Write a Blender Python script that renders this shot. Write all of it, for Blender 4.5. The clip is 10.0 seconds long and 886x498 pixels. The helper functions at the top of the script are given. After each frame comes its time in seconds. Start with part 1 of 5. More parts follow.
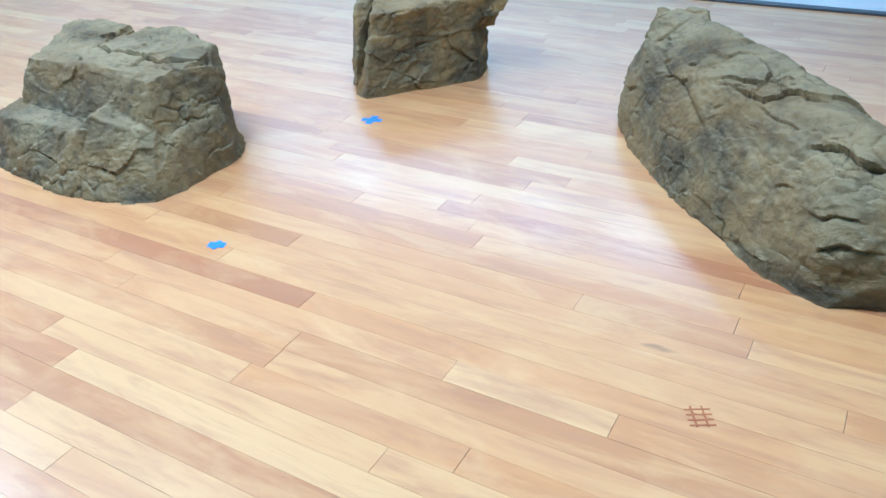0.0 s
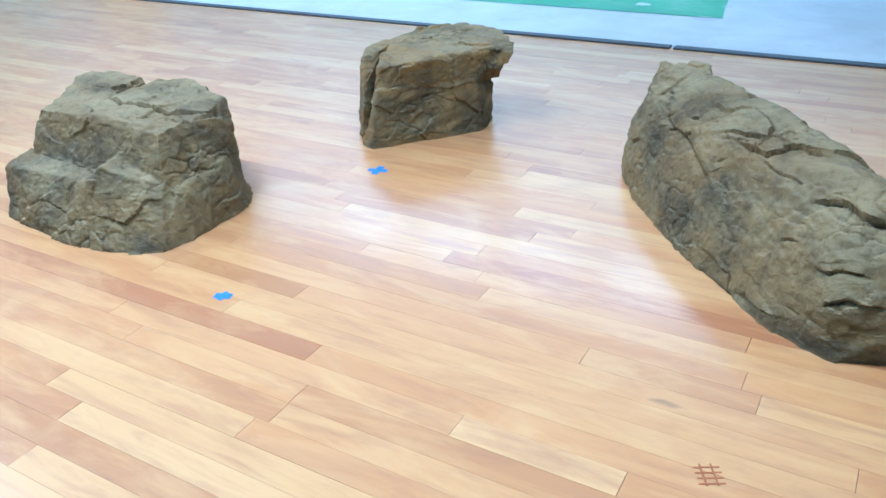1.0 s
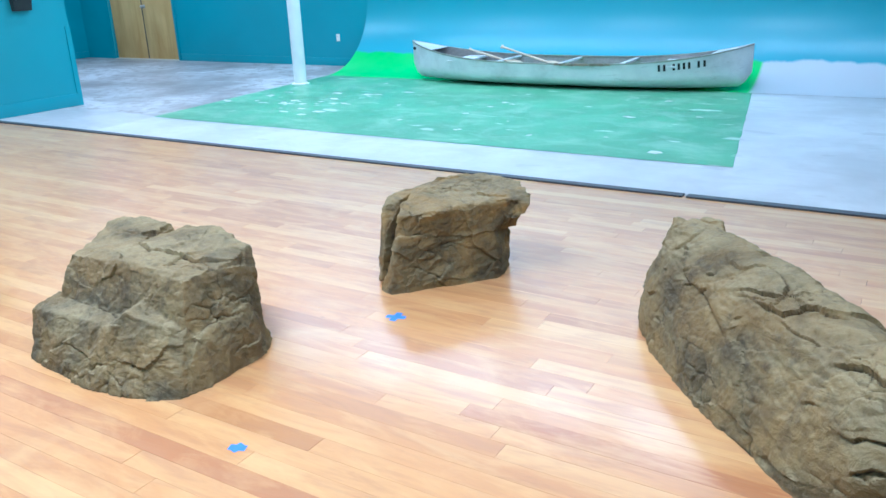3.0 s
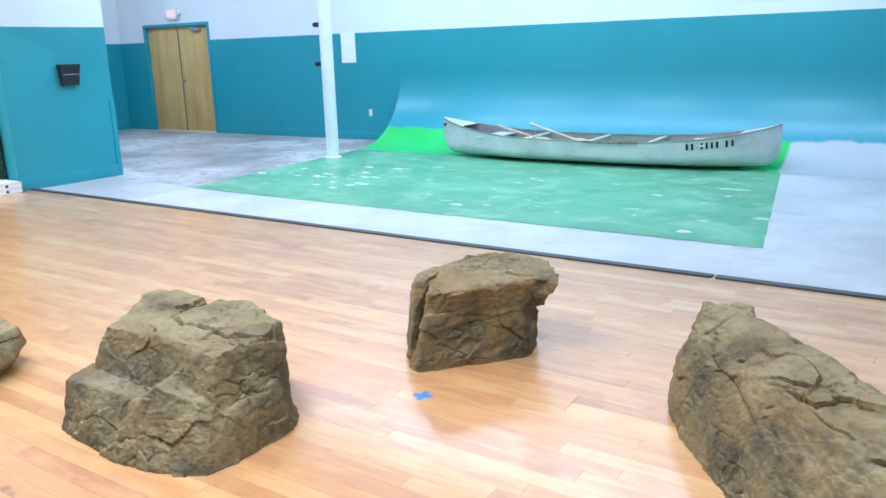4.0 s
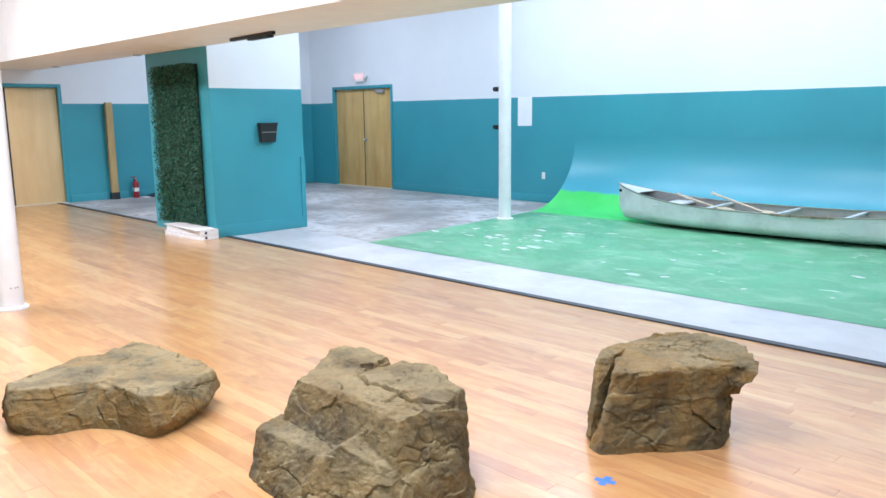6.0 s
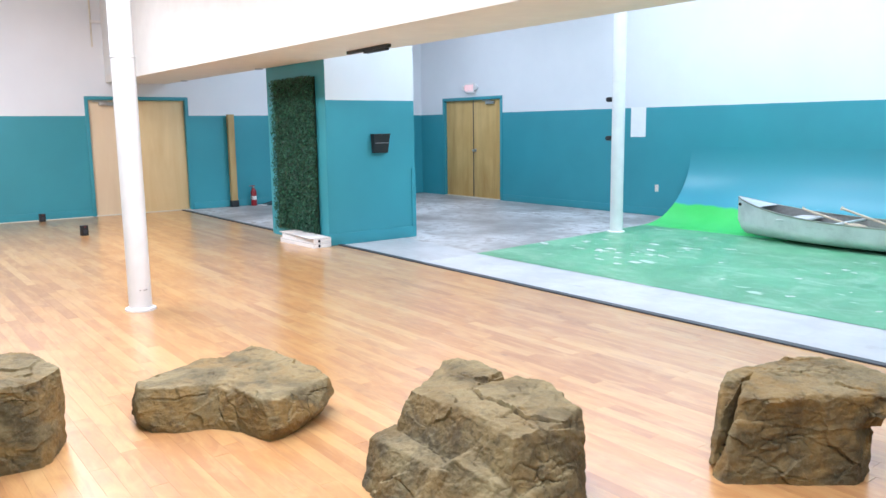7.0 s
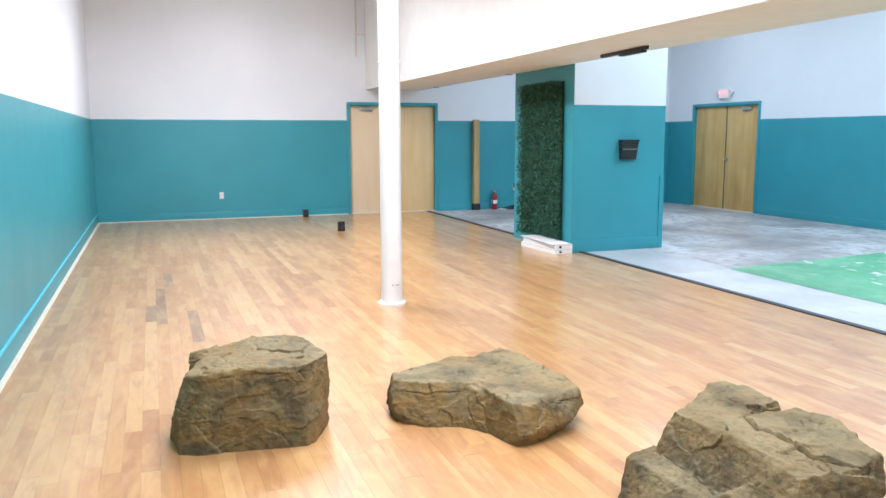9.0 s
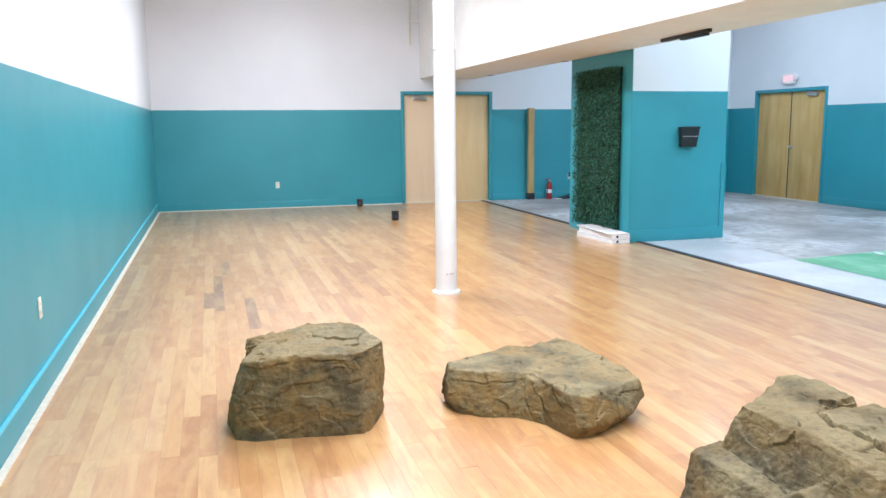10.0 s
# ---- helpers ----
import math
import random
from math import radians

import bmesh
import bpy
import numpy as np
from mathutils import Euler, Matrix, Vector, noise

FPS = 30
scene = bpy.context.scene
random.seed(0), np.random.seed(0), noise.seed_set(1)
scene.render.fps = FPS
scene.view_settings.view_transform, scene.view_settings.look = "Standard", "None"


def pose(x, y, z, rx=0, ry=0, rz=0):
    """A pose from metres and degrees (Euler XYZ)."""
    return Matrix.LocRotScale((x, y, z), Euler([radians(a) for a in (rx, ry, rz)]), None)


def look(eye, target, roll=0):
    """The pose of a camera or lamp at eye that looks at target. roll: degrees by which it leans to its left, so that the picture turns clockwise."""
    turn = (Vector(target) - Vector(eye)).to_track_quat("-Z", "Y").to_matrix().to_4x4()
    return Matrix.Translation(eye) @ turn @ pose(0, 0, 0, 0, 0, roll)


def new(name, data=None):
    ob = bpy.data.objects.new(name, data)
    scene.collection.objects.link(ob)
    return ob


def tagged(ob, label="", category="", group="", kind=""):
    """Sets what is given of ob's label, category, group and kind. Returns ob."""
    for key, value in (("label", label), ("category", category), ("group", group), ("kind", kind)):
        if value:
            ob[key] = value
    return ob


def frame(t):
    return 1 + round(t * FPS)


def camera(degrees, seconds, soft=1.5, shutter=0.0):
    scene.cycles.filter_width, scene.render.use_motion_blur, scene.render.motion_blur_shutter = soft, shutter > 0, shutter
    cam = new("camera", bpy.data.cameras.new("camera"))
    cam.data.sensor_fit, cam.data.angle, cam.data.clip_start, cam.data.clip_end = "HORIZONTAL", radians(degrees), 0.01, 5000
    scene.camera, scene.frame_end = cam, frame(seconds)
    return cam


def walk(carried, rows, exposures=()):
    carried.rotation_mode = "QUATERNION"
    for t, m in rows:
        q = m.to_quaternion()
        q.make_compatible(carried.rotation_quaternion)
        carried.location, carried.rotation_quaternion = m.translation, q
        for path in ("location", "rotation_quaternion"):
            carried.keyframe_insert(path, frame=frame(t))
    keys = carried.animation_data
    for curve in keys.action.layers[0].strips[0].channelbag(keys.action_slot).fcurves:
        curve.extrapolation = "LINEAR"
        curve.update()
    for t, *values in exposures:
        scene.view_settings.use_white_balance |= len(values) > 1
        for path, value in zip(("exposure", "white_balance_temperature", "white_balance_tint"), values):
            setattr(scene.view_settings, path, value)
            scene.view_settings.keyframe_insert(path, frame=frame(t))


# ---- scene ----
cam = camera(58.68, 10.0)
ROWS = [
    (0.0, (-0.002, 0.101, 1.299), (-4.399, 7.371, -3.975), -2.91),
    (0.5, (-0.008, 0.098, 1.313), (-4.463, 7.465, -3.775), -2.77),
    (1.0, (-0.013, 0.104, 1.327), (-4.562, 7.604, -3.474), -2.80),
    (1.5, (-0.020, 0.110, 1.350), (-4.645, 7.726, -3.188), -2.67),
    (2.0, (-0.021, 0.115, 1.367), (-4.751, 7.849, -2.853), -2.50),
    (2.5, (-0.021, 0.114, 1.390), (-4.874, 7.993, -2.401), -2.41),
    (4.0, (-0.017, 0.087, 1.463), (-5.419, 8.137, -0.992), -1.72),
    (4.5, (-0.043, 0.085, 1.481), (-5.758, 7.999, -0.689), -1.33),
    (5.0, (-0.089, 0.079, 1.490), (-6.257, 7.706, -0.457), -1.03),
    (5.5, (-0.131, 0.073, 1.498), (-6.736, 7.364, -0.295), -0.74),
    (7.0, (-0.242, 0.058, 1.499), (-8.150, 5.985, -0.032), -0.76),
    (7.5, (-0.284, 0.050, 1.492), (-8.623, 5.377, 0.049), -0.42),
    (8.0, (-0.331, 0.022, 1.488), (-9.043, 4.729, 0.091), -0.29),
    (8.5, (-0.375, 0.008, 1.482), (-9.415, 4.052, 0.096), -0.27),
    (9.0, (-0.413, -0.011, 1.472), (-9.708, 3.392, 0.054), -0.15),
    (9.5, (-0.465, -0.009, 1.456), (-9.895, 2.966, -0.035), -0.40),
    (10.0, (-0.481, -0.008, 1.446), (-9.969, 2.755, -0.087), -0.52),
]
EXPOSURES = [(0.0, -0.08, 4420, 3), (2.5, 0.0, 4680, 6), (4.5, 0.06, 5480, 14), (5.5, 0.05, 5800, 17), (8.0, 0.02, 5870, 15), (10.0, 0.03, 5700, 12)]
walk(cam, [(t, look(eye, target, roll)) for t, eye, target, roll in ROWS], EXPOSURES)

# ---- measures of the room ----
FAR_X, NEAR_X = -15.15, 3.6          # end walls
LEFT_Y, BACK_Y = -0.96, 10.67        # side walls
SEAM_Y = 5.07                        # where the boards meet the concrete
CEIL = 4.4
HANG = 3.5                           # hanging height of the hall lights
PAINT_Z = 1.77                       # top of the teal paint
BEAM_Y0, BEAM_Y1, BEAM_Z = 3.84, 4.90, 2.345
PIER_X, PIER_Y0, PIER_Y1 = -9.16, 4.93, 6.275

# ---- world and lamps ----
world = bpy.data.worlds.new("world")
scene.world = world
world.use_nodes = True
world.node_tree.nodes["Background"].inputs[0].default_value = (0.8, 0.9, 1.0, 1)
world.node_tree.nodes["Background"].inputs[1].default_value = 0.05

# the flush lamp at x -12 is added, unseen, to brighten the far end
HALL_LAMPS = [(x, 1.44, HANG) for x in (-10.6, -8.0, -5.4, -2.8, -0.2)] + [(-12.0, 1.44, CEIL)]
STAGE_LAMPS = [(x, 6.9, CEIL) for x in (-7.8, -5.1, -2.4)]
# unseen lamps added to brighten the far corner by the double door
CORNER_FILL_LAMPS = [(-12.6, 8.4, CEIL), (-11.0, 7.4, CEIL)]
REAR_LAMPS = [(-8.2 + 1.45 * k, 9.1, CEIL) for k in range(6)]
HALL_POWER, STAGE_POWER, CORNER_FILL_POWER, REAR_POWER = 104, 58, 52, 28
HALL_COLOUR, STAGE_COLOUR = (1.0, 0.98, 0.97), (0.84, 0.93, 1.0)


# ---- node helpers ----
class Mat:
    """A node material under construction."""

    def __init__(self, name, rough=0.6, metal=0.0):
        self.m = bpy.data.materials.new(name)
        self.m.use_nodes = True
        self.t = self.m.node_tree
        self.b = self.t.nodes["Principled BSDF"]
        self.b.inputs["Roughness"].default_value = rough
        self.b.inputs["Metallic"].default_value = metal

    def node(self, kind, **values):
        n = self.t.nodes.new(kind)
        for k, v in values.items():
            n.inputs[k.replace("_", " ")].default_value = v
        return n

    def link(self, a, b):
        self.t.links.new(a, b)

    def coords(self, scale=(1, 1, 1), source="Position"):
        g = self.node("ShaderNodeNewGeometry").outputs["Position"] if source == "Position" else self.node("ShaderNodeTexCoord").outputs["Object"]
        mp = self.node("ShaderNodeMapping")
        mp.inputs["Scale"].default_value = scale
        self.link(g, mp.inputs["Vector"])
        return mp.outputs["Vector"]

    def noise(self, vec, scale, detail=5, rough=0.55, distort=0.0):
        n = self.node("ShaderNodeTexNoise", Scale=scale, Detail=detail, Roughness=rough, Distortion=distort)
        self.link(vec, n.inputs["Vector"])
        return n.outputs["Fac"]

    def ramp(self, fac, stops):
        r = self.node("ShaderNodeValToRGB")
        e = r.color_ramp.elements
        e[0].position, e[0].color = stops[0][0], (*stops[0][1], 1)
        e[1].position, e[1].color = stops[-1][0], (*stops[-1][1], 1)
        for p, c in stops[1:-1]:
            k = e.new(p)
            k.color = (*c, 1)
        self.link(fac, r.inputs["Fac"])
        return r.outputs["Color"]

    def mask(self, fac, lo, hi):
        n = self.node("ShaderNodeMapRange")
        n.inputs["From Min"].default_value, n.inputs["From Max"].default_value = lo, hi
        self.link(fac, n.inputs["Value"])
        return n.outputs["Result"]

    def math(self, op, a, b=None):
        n = self.node("ShaderNodeMath")
        n.operation = op
        for i, v in enumerate((a, b)):
            if v is None:
                continue
            if isinstance(v, (int, float)):
                n.inputs[i].default_value = v
            else:
                self.link(v, n.inputs[i])
        return n.outputs[0]

    def mix(self, fac, a, b, kind="MIX"):
        n = self.node("ShaderNodeMix")
        n.data_type, n.blend_type = "RGBA", kind
        for s, v in ((n.inputs[0], fac), (n.inputs[6], a), (n.inputs[7], b)):
            if isinstance(v, (int, float)):
                s.default_value = v
            elif isinstance(v, tuple):
                s.default_value = (*v, 1)
            else:
                self.link(v, s)
        return n.outputs[2]

    def axis(self, vec, i):
        s = self.node("ShaderNodeSeparateXYZ")
        self.link(vec, s.inputs[0])
        return s.outputs[i]

    def colour(self, c):
        if isinstance(c, tuple):
            self.b.inputs["Base Color"].default_value = (*c, 1)
        else:
            self.link(c, self.b.inputs["Base Color"])
        return self

    def roughness(self, r):
        self.link(r, self.b.inputs["Roughness"])
        return self

    def bump(self, height, strength=0.3, distance=0.01):
        n = self.node("ShaderNodeBump", Strength=strength, Distance=distance)
        self.link(height, n.inputs["Height"])
        self.link(n.outputs["Normal"], self.b.inputs["Normal"])
        return self


def plain(name, colour, rough=0.5, metal=0.0, spread=0.12, scale=30.0):
    """Paint, plastic or metal with faint mottling and smudged gloss."""
    m = Mat(name, rough, metal)
    v = m.coords()
    n = m.noise(v, scale, 4)
    lo, hi = tuple(c * (1 - spread) for c in colour), tuple(min(1, c * (1 + spread)) for c in colour)
    m.colour(m.ramp(n, [(0.3, lo), (0.7, hi)]))
    m.roughness(m.math("ADD", m.math("MULTIPLY", n, 0.15), rough - 0.07))
    m.bump(n, 0.05, 0.002)
    return m.m


TEAL = (0.045, 0.285, 0.345)
WHITE = (0.80, 0.81, 0.82)


def wall_paint(name, top_z, rough=0.5):
    """Teal paint below top_z, white above, rolled on."""
    m = Mat(name, rough)
    v = m.coords()
    z = m.axis(v, 2)
    edge = m.math("ADD", z, m.math("MULTIPLY", m.math("SUBTRACT", m.noise(v, 3.0, 3), 0.5), 0.012))
    above = m.mask(edge, top_z - 0.002, top_z + 0.002)
    big, fine = m.noise(v, 0.8, 4), m.noise(v, 140.0, 3)
    teal = m.ramp(big, [(0.3, tuple(c * 0.93 for c in TEAL)), (0.7, tuple(c * 1.07 for c in TEAL))])
    white = m.ramp(big, [(0.3, (0.71, 0.735, 0.77)), (0.7, (0.765, 0.79, 0.82))])
    m.colour(m.mix(above, teal, white))
    m.roughness(m.math("ADD", m.math("MULTIPLY", above, 0.12), m.math("ADD", m.math("MULTIPLY", m.noise(v, 2.0, 4), 0.12), rough - 0.1)))
    m.bump(m.math("ADD", fine, m.math("MULTIPLY", m.noise(v, 18.0, 3), 0.8)), 0.10, 0.002)
    return m.m


M_WALL = wall_paint("painted wall", PAINT_Z, 0.42)
M_PIER = wall_paint("painted pier", 1.853)
M_TEAL = wall_paint("teal paint", 9.0, 0.45)
M_WHITE = plain("white paint", WHITE, 0.45, spread=0.04, scale=6)
M_BEAM = plain("cream white paint", (0.80, 0.78, 0.74), 0.6, spread=0.04, scale=4)
M_CEIL = plain("ceiling paint", (0.75, 0.75, 0.74), 0.8, spread=0.04, scale=5)
M_BLACK = plain("black plastic", (0.015, 0.015, 0.018), 0.45)
M_STRIP = plain("dark rubber strip", (0.03, 0.035, 0.045), 0.45)
M_STEEL = plain("brushed steel", (0.55, 0.54, 0.52), 0.35, 1.0)
M_GREY = plain("grey plastic", (0.35, 0.36, 0.37), 0.5)
M_CREAM = plain("cream plastic", (0.75, 0.73, 0.66), 0.4, spread=0.05)
M_RED = plain("red enamel", (0.26, 0.012, 0.018), 0.3)
M_TAPE = plain("blue painters tape", (0.07, 0.21, 0.76), 0.6)
M_CARD = plain("white carton", (0.78, 0.77, 0.76), 0.55, spread=0.05)
M_ORANGE = plain("rust orange paint", (0.33, 0.11, 0.035), 0.6)
M_SHOE = plain("pale trim", (0.66, 0.62, 0.52), 0.6, spread=0.1)


def timber(name, base, dark, grain_axis, gloss=0.45):
    """Veneer or sawn timber with long grain and knots."""
    m = Mat(name, gloss)
    s = [3.4, 3.4, 3.4]
    s[grain_axis] = 0.40
    v = m.coords(tuple(s))
    g = m.noise(v, 1.2, 6, 0.6, 0.6)
    w = m.noise(m.coords(), 1.6, 3)
    fine = m.noise(m.coords(tuple(x * 5 for x in s)), 1.0, 3)
    c = m.ramp(g, [(0.3, dark), (0.55, base), (0.75, tuple(min(1, x * 1.12) for x in base))])
    c = m.mix(m.mask(w, 0.45, 0.75), c, m.mix(0.5, c, dark))
    m.colour(m.mix(m.math("MULTIPLY", fine, 0.12), c, dark))
    m.bump(fine, 0.08, 0.002)
    return m.m


M_DOOR = timber("birch door veneer", (0.63, 0.43, 0.165), (0.47, 0.27, 0.075), 2)
M_DOOR_PALE = timber("pale birch door veneer", (0.76, 0.60, 0.40), (0.73, 0.56, 0.36), 2)
M_DOOR_HONEY = timber("honey birch door veneer", (0.72, 0.54, 0.28), (0.66, 0.46, 0.22), 2)
M_POST = timber("sawn pine", (0.46, 0.33, 0.14), (0.32, 0.21, 0.08), 2, 0.7)
M_ASH = timber("varnished paddle wood", (0.66, 0.56, 0.42), (0.52, 0.40, 0.26), 0)


def floorboard(name, island, dark=False, tint=None):
    """Finished hardwood strip: each board its own tone, long grain, worn varnish."""
    m = Mat(name, 0.3)
    if island:
        r = m.node("ShaderNodeNewGeometry").outputs["Random Per Island"]
    else:
        r = m.node("ShaderNodeObjectInfo").outputs["Random"]
    pos = m.node("ShaderNodeNewGeometry").outputs["Position"]
    off = m.node("ShaderNodeCombineXYZ")
    m.link(m.math("MULTIPLY", r, 37.0), off.inputs[0])
    m.link(m.math("MULTIPLY", r, 91.0), off.inputs[2])
    add = m.node("ShaderNodeVectorMath")
    m.link(pos, add.inputs[0])
    m.link(off.outputs[0], add.inputs[1])

    def scaled(s):
        mp = m.node("ShaderNodeMapping")
        mp.inputs["Scale"].default_value = s
        m.link(add.outputs[0], mp.inputs["Vector"])
        return mp.outputs["Vector"]

    tone = m.ramp(r, [(0.0, (0.400, 0.187, 0.067)), (0.08, (0.462, 0.230, 0.084)), (0.28, (0.512, 0.260, 0.093)), (0.60, (0.548, 0.288, 0.106)), (0.80, (0.570, 0.325, 0.127)), (0.95, (0.630, 0.395, 0.168)), (1.0, (0.410, 0.192, 0.069))])
    if dark:
        tone = m.mix(0.68, tone, (0.15, 0.083, 0.046))
    if tint:
        tone = m.mix(0.55, tone, tint)
    grain = m.noise(scaled((1.6, 26.0, 26.0)), 1.6, 6, 0.6, 0.8)
    streak = m.noise(scaled((1.3, 7.0, 7.0)), 1.5, 5, 0.6, 1.6)
    pores = m.noise(scaled((14.0, 260.0, 260.0)), 1.0, 2)
    knot = m.noise(scaled((5.0, 9.0, 9.0)), 1.0, 2, 0.4, 0.3)
    c = m.mix(m.math("MULTIPLY", m.mask(grain, 0.42, 0.85), 0.55), tone, m.mix(0.6, tone, (0.40, 0.19, 0.09)))
    c = m.mix(m.math("MULTIPLY", m.mask(streak, 0.50, 0.72), 0.5), c, (0.34, 0.165, 0.08))
    figure = m.noise(scaled((1.1, 5.5, 5.5)), 1.7, 5, 0.6, 1.0)
    c = m.mix(m.math("MULTIPLY", m.mask(figure, 0.48, 0.66), 0.55), c, (0.63, 0.39, 0.16))
    c = m.mix(m.math("MULTIPLY", m.mask(figure, 0.46, 0.32), 0.40), c, (0.42, 0.215, 0.10))
    c = m.mix(m.math("MULTIPLY", m.mask(pores, 0.62, 0.8), 0.20), c, (0.25, 0.12, 0.06))
    c = m.mix(m.math("MULTIPLY", m.mask(knot, 0.77, 0.82), 0.7), c, (0.16, 0.085, 0.05))
    # old stains that run over several boards
    world_v = m.coords((1.0, 1.5, 1.0))
    stain = m.mask(m.noise(world_v, 0.9, 5, 0.6), 0.62, 0.85)
    c = m.mix(m.math("MULTIPLY", stain, 0.4), c, (0.30, 0.17, 0.09))
    pale = m.mask(m.noise(m.coords((1.3, 2.6, 1.0)), 2.1, 6, 0.62, 0.6), 0.50, 0.70)
    c = m.mix(m.math("MULTIPLY", pale, 0.40), c, (0.66, 0.43, 0.19))
    m.colour(c)
    wear = m.noise(m.coords(), 1.7, 5, 0.6)
    m.roughness(m.math("ADD", m.math("MULTIPLY", wear, 0.16), 0.26))
    m.b.inputs["Coat Weight"].default_value = 0.7
    m.b.inputs["Coat Roughness"].default_value = 0.19
    m.b.inputs["Coat IOR"].default_value = 1.5
    h = m.math("ADD", m.math("MULTIPLY", grain, 0.5), m.noise(m.coords(), 9.0, 3))
    m.bump(h, 0.06, 0.003)
    return m.m


M_BOARD, M_BOARDS = floorboard("varnished floorboard", False), floorboard("varnished floorboards", True)
M_BOARDS_DARK = floorboard("water stained floorboards", True, True)
M_BOARD_RED = floorboard("reddish floorboard", False, tint=(0.36, 0.125, 0.042))
M_BOARD_PALE = floorboard("pale floorboard", False, tint=(0.66, 0.42, 0.18))


def concrete():
    m = Mat("worn bare concrete", 0.55)
    v = m.coords()
    a, b, c = m.noise(v, 0.7, 6, 0.6), m.noise(v, 6.0, 5, 0.65), m.noise(v, 90.0, 3)
    col = m.ramp(a, [(0.36, (0.22, 0.21, 0.205)), (0.5, (0.38, 0.375, 0.38)), (0.63, (0.54, 0.54, 0.55))])
    col = m.mix(m.mask(b, 0.50, 0.62), col, (0.30, 0.28, 0.27))
    col = m.mix(m.math("MULTIPLY", m.mask(m.noise(m.coords((0.6, 3.0, 1)), 1.4, 5), 0.6, 0.72), 0.6), col, (0.60, 0.61, 0.63))
    m.colour(col)
    m.roughness(m.math("ADD", m.math("MULTIPLY", b, 0.3), 0.32))
    m.bump(m.math("ADD", c, b), 0.15, 0.003)
    return m.m


M_CONCRETE = concrete()


def floor_paint(name, base, under, scuff, amount):
    """Rolled floor paint with scuffs, dusty streaks and places worn through."""
    m = Mat(name, 0.4)
    v = m.coords()
    a, b, c = m.noise(v, 0.9, 5, 0.6), m.noise(m.coords((1.0, 1.4, 1)), 2.2, 7, 0.68, 0.8), m.noise(v, 70.0, 3)
    col = m.ramp(a, [(0.38, tuple(x * 0.87 for x in base)), (0.62, tuple(min(1, x * 1.1) for x in base))])
    col = m.mix(m.math("MULTIPLY", m.mask(b, 0.47, 0.64), amount), col, under)
    spots = m.noise(m.coords((0.7, 1.6, 1)), 2.6, 3, 0.5, 0.3)
    col = m.mix(m.math("MULTIPLY", m.mask(spots, 0.655, 0.70), 0.5), col, scuff)
    lines = m.noise(m.coords((0.5, 7.0, 1)), 1.1, 3, 0.5, 1.5)
    col = m.mix(m.math("MULTIPLY", m.mask(lines, 0.68, 0.76), 0.3), col, scuff)
    m.colour(col)
    m.roughness(m.math("ADD", m.math("MULTIPLY", b, 0.35), 0.22))
    m.bump(m.math("ADD", c, m.math("MULTIPLY", b, 2.0)), 0.08, 0.003)
    return m.m


GREEN = (0.115, 0.345, 0.185)
M_GREEN = floor_paint("scuffed green floor paint", GREEN, (0.29, 0.50, 0.36), (0.68, 0.78, 0.74), 0.62)
M_FLOORWHITE = floor_paint("scuffed white floor paint", (0.52, 0.535, 0.56), (0.45, 0.46, 0.48), (0.36, 0.37, 0.39), 0.45)


def cove_paint():
    """The curved cove: bright green foot, white foot further on, blue above."""
    m = Mat("cove paint", 0.32)
    v = m.coords()
    x, z = m.axis(v, 0), m.axis(v, 2)
    wob = m.math("SUBTRACT", m.noise(m.coords((2.2, 0.6, 0.6)), 1.6, 5, 0.6), 0.5)
    top = m.mask(m.math("ADD", z, m.math("MULTIPLY", wob, 0.10)), 0.265, 0.295)
    white = m.mask(m.math("ADD", x, m.math("MULTIPLY", wob, 0.05)), -1.79, -1.75)
    a = m.noise(v, 1.2, 5)
    green = m.ramp(a, [(0.3, (0.06, 0.56, 0.10)), (0.7, (0.10, 0.64, 0.16))])
    foot = m.mix(white, green, (0.52, 0.55, 0.60))
    # blue paler low down: light on the upturned curve, put into the colour
    lit_blue = m.mix(m.mask(z, 0.2, 0.95), (0.065, 0.34, 0.45), (0.045, 0.275, 0.335))
    m.colour(m.mix(top, foot, lit_blue))
    return m.m


M_COVE = cove_paint()


def hull_metal():
    m = Mat("dull white canoe paint", 0.45)
    v = m.coords((1, 1, 1), "Object")
    a, b = m.noise(v, 2.0, 6, 0.65), m.noise(m.coords((2, 9, 14), "Object"), 1.8, 5, 0.6, 0.4)
    col = m.ramp(a, [(0.34, (0.58, 0.59, 0.60)), (0.5, (0.72, 0.73, 0.74)), (0.66, (0.80, 0.80, 0.81))])
    col = m.mix(m.math("MULTIPLY", m.mask(b, 0.6, 0.75), 0.45), col, (0.33, 0.34, 0.32))
    m.colour(col)
    m.roughness(m.math("ADD", m.math("MULTIPLY", a, 0.25), 0.25))
    m.b.inputs["Metallic"].default_value = 0.15
    m.bump(b, 0.06, 0.004)
    return m.m


M_HULL = hull_metal()
M_HULL_IN = plain("bare grey canoe inside", (0.30, 0.29, 0.28), 0.5, 0.2)
M_RAIL = plain("dull aluminium rail", (0.40, 0.38, 0.33), 0.4, 0.5, spread=0.25, scale=8)
M_RUST = plain("worn brown gunwale", (0.28, 0.22, 0.16), 0.6, spread=0.4, scale=9)


